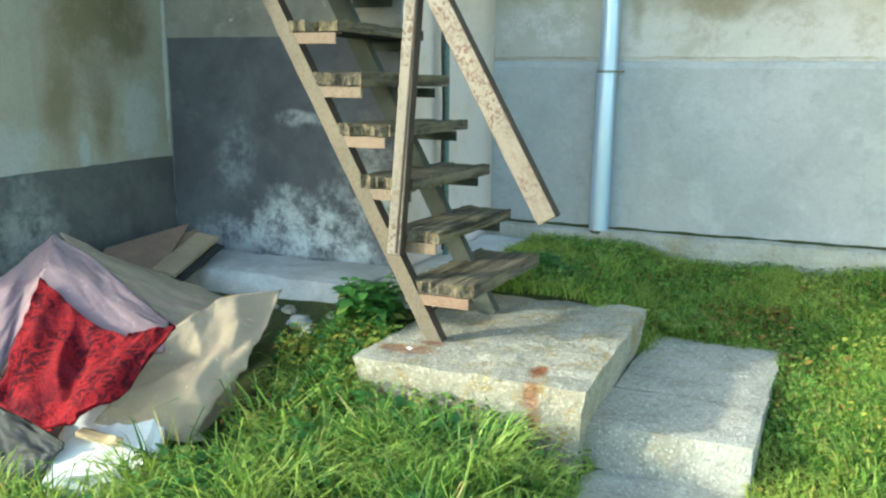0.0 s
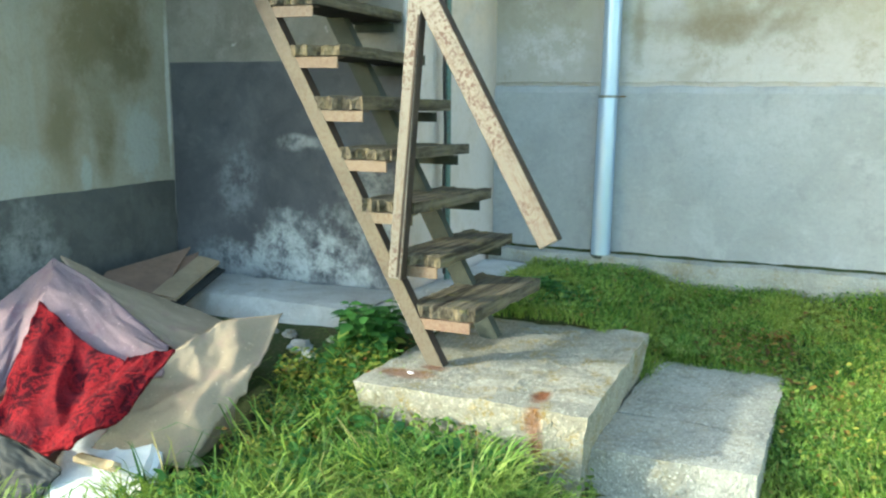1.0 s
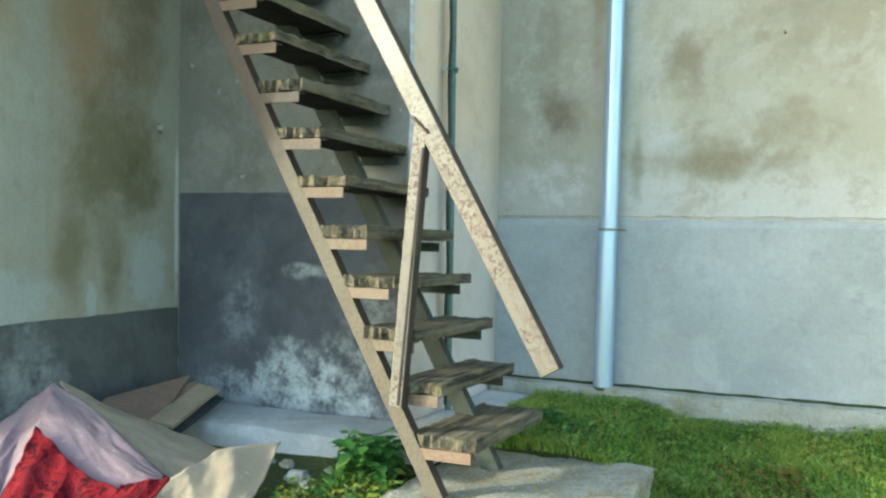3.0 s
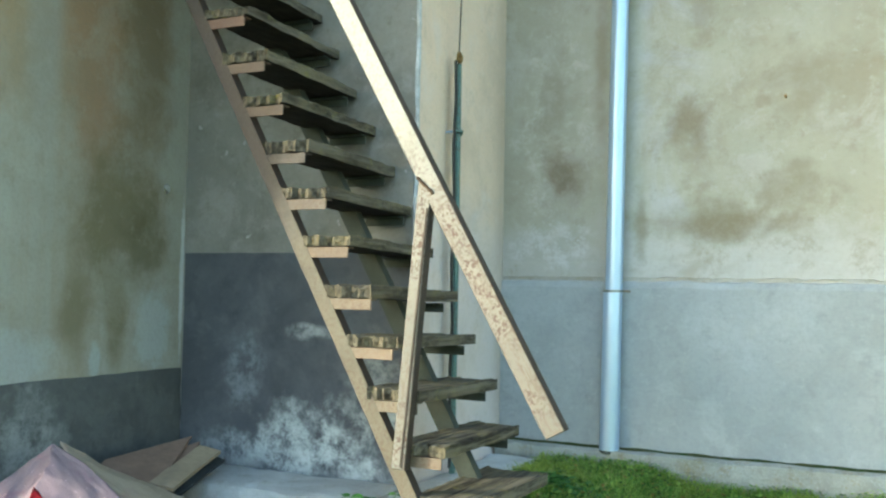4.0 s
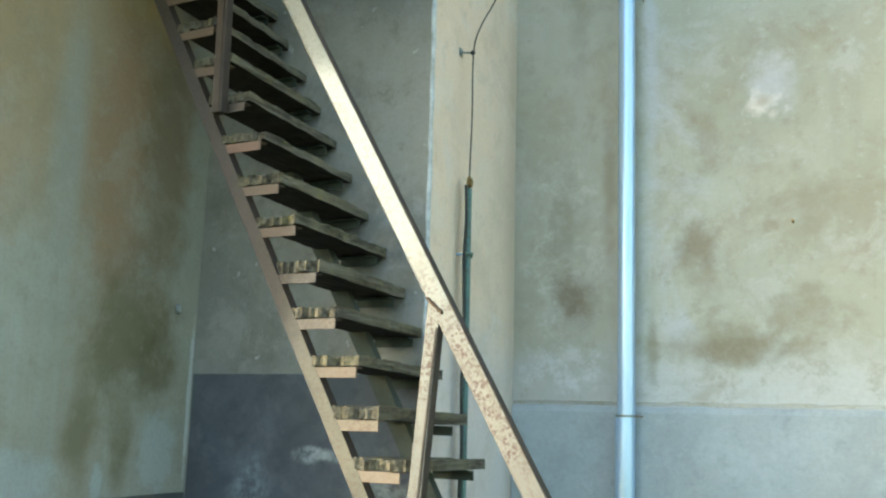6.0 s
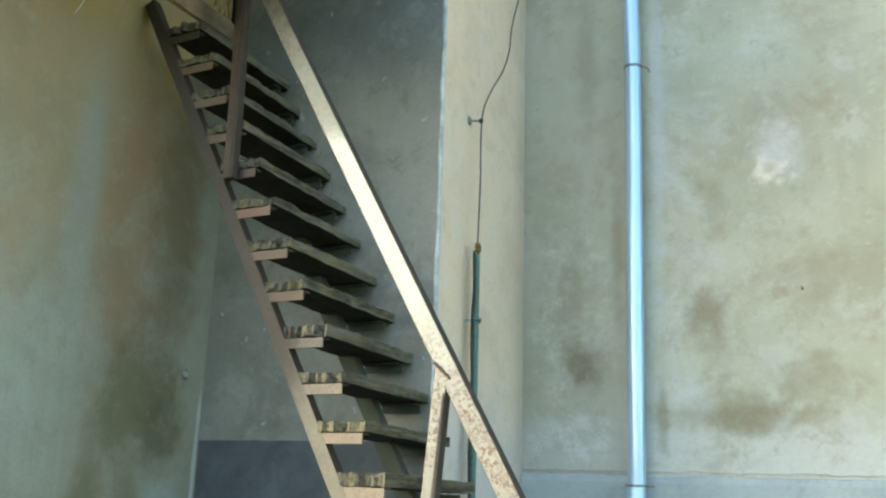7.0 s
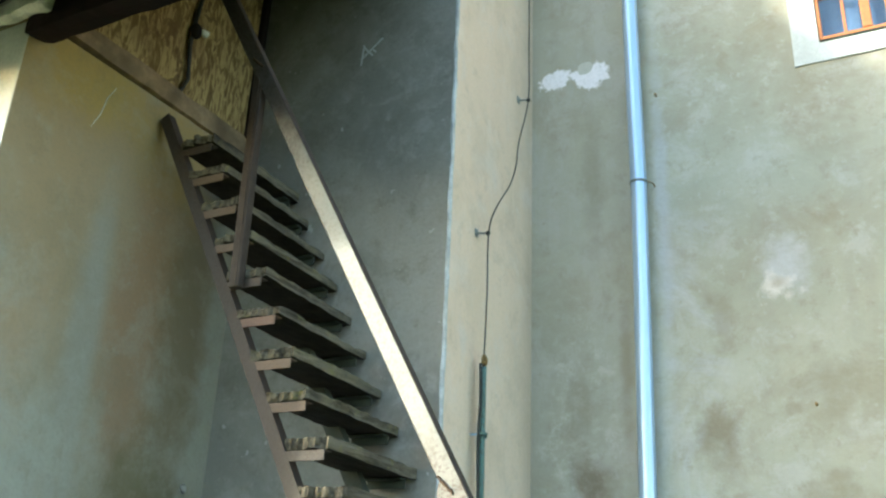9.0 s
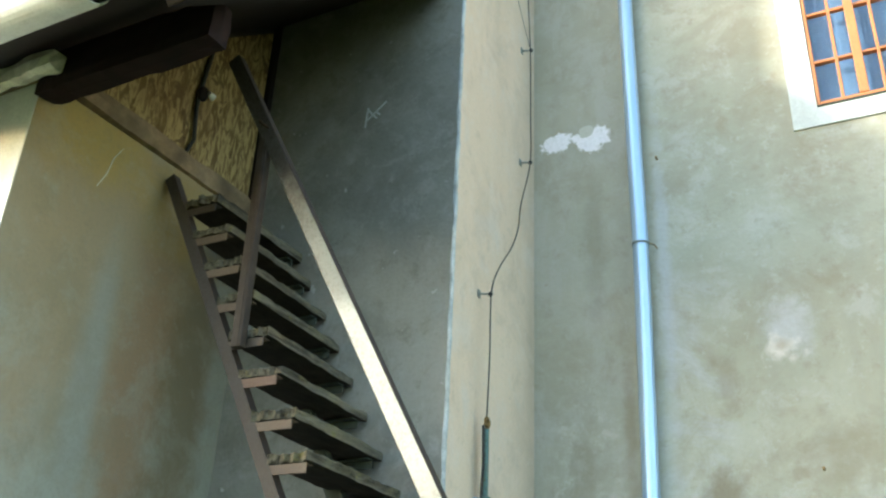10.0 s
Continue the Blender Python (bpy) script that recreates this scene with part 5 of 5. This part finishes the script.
def tuft(name, x, y, n, length, spread_r, label, lean=(0.0, 0.0)):
    """One clump of long blades that arch outwards."""
    bm = bmesh.new()
    z = ground_z(x, y) - 0.01
    for i in range(n):
        a = rng.uniform(0, math.tau)
        r = spread_r * math.sqrt(rng.uniform(0, 1))
        px, py = x + r * math.cos(a), y + r * math.sin(a)
        h = length * rng.uniform(0.55, 1.1)
        b = h * rng.uniform(0.3, 0.95)
        a2 = a + rng.uniform(-0.8, 0.8)
        dx, dy = math.cos(a2) * b + lean[0] * h, math.sin(a2) * b + lean[1] * h
        w = 0.0038 * rng.uniform(0.6, 1.3)
        t = a2 + math.pi / 2
        wx, wy = math.cos(t) * w, math.sin(t) * w
        prev = None
        for s in range(6):
            u = s / 5
            c = (px + dx * u ** 1.5, py + dy * u ** 1.5, z + h * (1.25 * u - 0.62 * u ** 3))
            k = 1 - 0.9 * u ** 2
            pair = (bm.verts.new((c[0] - wx * k, c[1] - wy * k, c[2])), bm.verts.new((c[0] + wx * k, c[1] + wy * k, c[2])))
            if prev:
                bm.faces.new((prev[0], prev[1], pair[1], pair[0]))
            prev = pair
    return tagged(part(name, bm, M_TUFT, smooth=True), label, "grass tuft", "grass tufts")


tuft("grass_tuft", -1.05, 2.44, 420, 0.25, 0.16, "long arching bright grass tuft before the block")
tuft("grass_tuft", -1.3, 2.46, 200, 0.17, 0.12, "long grass tuft against the concrete block")
tuft("grass_tuft", -1.2, 2.3, 260, 0.24, 0.14, "long arching bright grass tuft in tall grass")
tuft("grass_tuft", -1.55, 2.4, 160, 0.2, 0.1, "long grass tuft among dark weeds")
tuft("grass_tuft", -0.88, 2.46, 170, 0.24, 0.09, "grass tuft beside the lowest slab")
tuft("grass_tuft", -1.66, 2.66, 200, 0.2, 0.1, "grass tuft at the block corner")
tuft("grass_tuft", -1.62, 2.95, 160, 0.17, 0.09, "grass tuft along the block side")
tuft("grass_tuft", -0.66, 4.1, 180, 0.15, 0.08, "grass tuft hanging over the slab edge", (0.1, -0.5))
tuft("grass_tuft", -2.02, 2.02, 150, 0.16, 0.1, "grass tuft around the foam slab")
tuft("grass_tuft", -0.33, YR - 0.16, 30, 0.1, 0.03, "thin dry grass tuft on the kerb")
tuft("grass_tuft", 0.12, YR - 0.16, 16, 0.07, 0.02, "tiny grass tuft on the kerb")
tuft("grass_tuft", -0.12, 3.6, 160, 0.12, 0.1, "grass tuft beside the step slabs")
tuft("grass_tuft", 0.15, 3.1, 200, 0.13, 0.14, "bright grass tuft in the lawn")
tuft("grass_tuft", 0.3, 3.7, 180, 0.12, 0.14, "bright grass tuft in the lawn")

for i in range(26):
    gx, gy = rng.uniform(-0.1, 1.0), rng.uniform(2.4, 4.5)
    if free(gx, gy):
        tuft("grass_tuft", gx, gy, 70, rng.uniform(0.09, 0.14), 0.07, "small bright grass tuft in the lawn")
for i in range(12):
    gx, gy = rng.uniform(-1.0, 0.0), rng.uniform(4.1, 4.6)
    if free(gx, gy):
        tuft("grass_tuft", gx, gy, 60, rng.uniform(0.08, 0.12), 0.06, "small bright grass tuft behind the slabs")


def weed(name, x, y, stems, height, leaf, mat, label):
    """A leafy weed: thin stems with pairs of pointed, toothed leaves."""
    top = thing(name, (x, y, ground_z(x, y)), label, "plant", "leafy weeds")
    bs, bl = bmesh.new(), bmesh.new()
    for i in range(stems):
        a = rng.uniform(0, math.tau)
        r = rng.uniform(0, 0.13)
        h = height * rng.uniform(0.6, 1.1)
        foot = Vector((r * math.cos(a), r * math.sin(a), -0.01))
        tip = foot + Vector((rng.uniform(-0.4, 0.4) * h, rng.uniform(-0.4, 0.4) * h, h))
        tube([foot, foot.lerp(tip, 0.5) + Vector((0, 0, 0.01)), tip], [0.003, 0.0025, 0.0015], 5, bs)
        for j in range(7):
            c = foot.lerp(tip, 0.2 + 0.8 * j / 6)
            for k in range(2):
                t = a + j * 1.57 + k * math.pi + rng.uniform(-0.4, 0.4)
                d = Vector((math.cos(t), math.sin(t), rng.uniform(-0.25, 0.35)))
                s = Vector((-math.sin(t), math.cos(t), rng.uniform(-0.2, 0.2)))
                L = leaf * rng.uniform(0.6, 1.2) * (1.1 - 0.35 * j / 6)
                mid = [c + d * L * u + Vector((0, 0, -0.25 * L * u * u)) for u in (0.08, 0.35, 0.65, 1.0)]
                wid = (0.1, 0.34, 0.24, 0.0)
                le = [bl.verts.new(m + s * L * w + Vector((0, 0, 0.05 * L))) for m, w in zip(mid[:3], wid)]
                ri = [bl.verts.new(m - s * L * w + Vector((0, 0, 0.05 * L))) for m, w in zip(mid[:3], wid)]
                ce = [bl.verts.new(m) for m in mid]
                for q in range(2):
                    bl.faces.new((ce[q], ce[q + 1], le[q + 1], le[q])), bl.faces.new((ce[q], ri[q], ri[q + 1], ce[q + 1]))
                bl.faces.new((ce[2], ce[3], le[2])), bl.faces.new((ce[2], ri[2], ce[3]))
    tagged(part("stems", bs, M_WEED, top, smooth=True), kind="stuff")
    tagged(part("foliage", bl, mat, top, smooth=True), kind="stuff")
    return top


weed("leafy_weed", -1.80, 3.17, 40, 0.2, 0.085, M_WEED, "dark green nettle clump beside the stair foot")
weed("leafy_weed", -1.88, 3.06, 20, 0.12, 0.05, M_WEED, "low dark green weed by the rubble")
weed("leafy_weed", -1.38, 4.1, 30, 0.1, 0.075, M_WEED, "low dark green weed behind the block")
weed("leafy_weed", -1.2, 4.0, 18, 0.08, 0.045, M_WEED, "low dark green weed behind the block")
weed("leafy_weed", -1.88, 2.7, 24, 0.13, 0.03, M_YELLOW, "yellowing weed beside the beige rug")
weed("leafy_weed", -1.8, 2.45, 22, 0.12, 0.03, M_YELLOW, "yellowing weed in tall grass")
weed("leafy_weed", -1.93, 2.12, 7, 0.1, 0.045, M_CLOVER, "broad leaved grey green weed near the foam")
weed("leafy_weed", -0.16, 3.2, 7, 0.07, 0.035, M_CLOVER, "low weed along the slab edge")
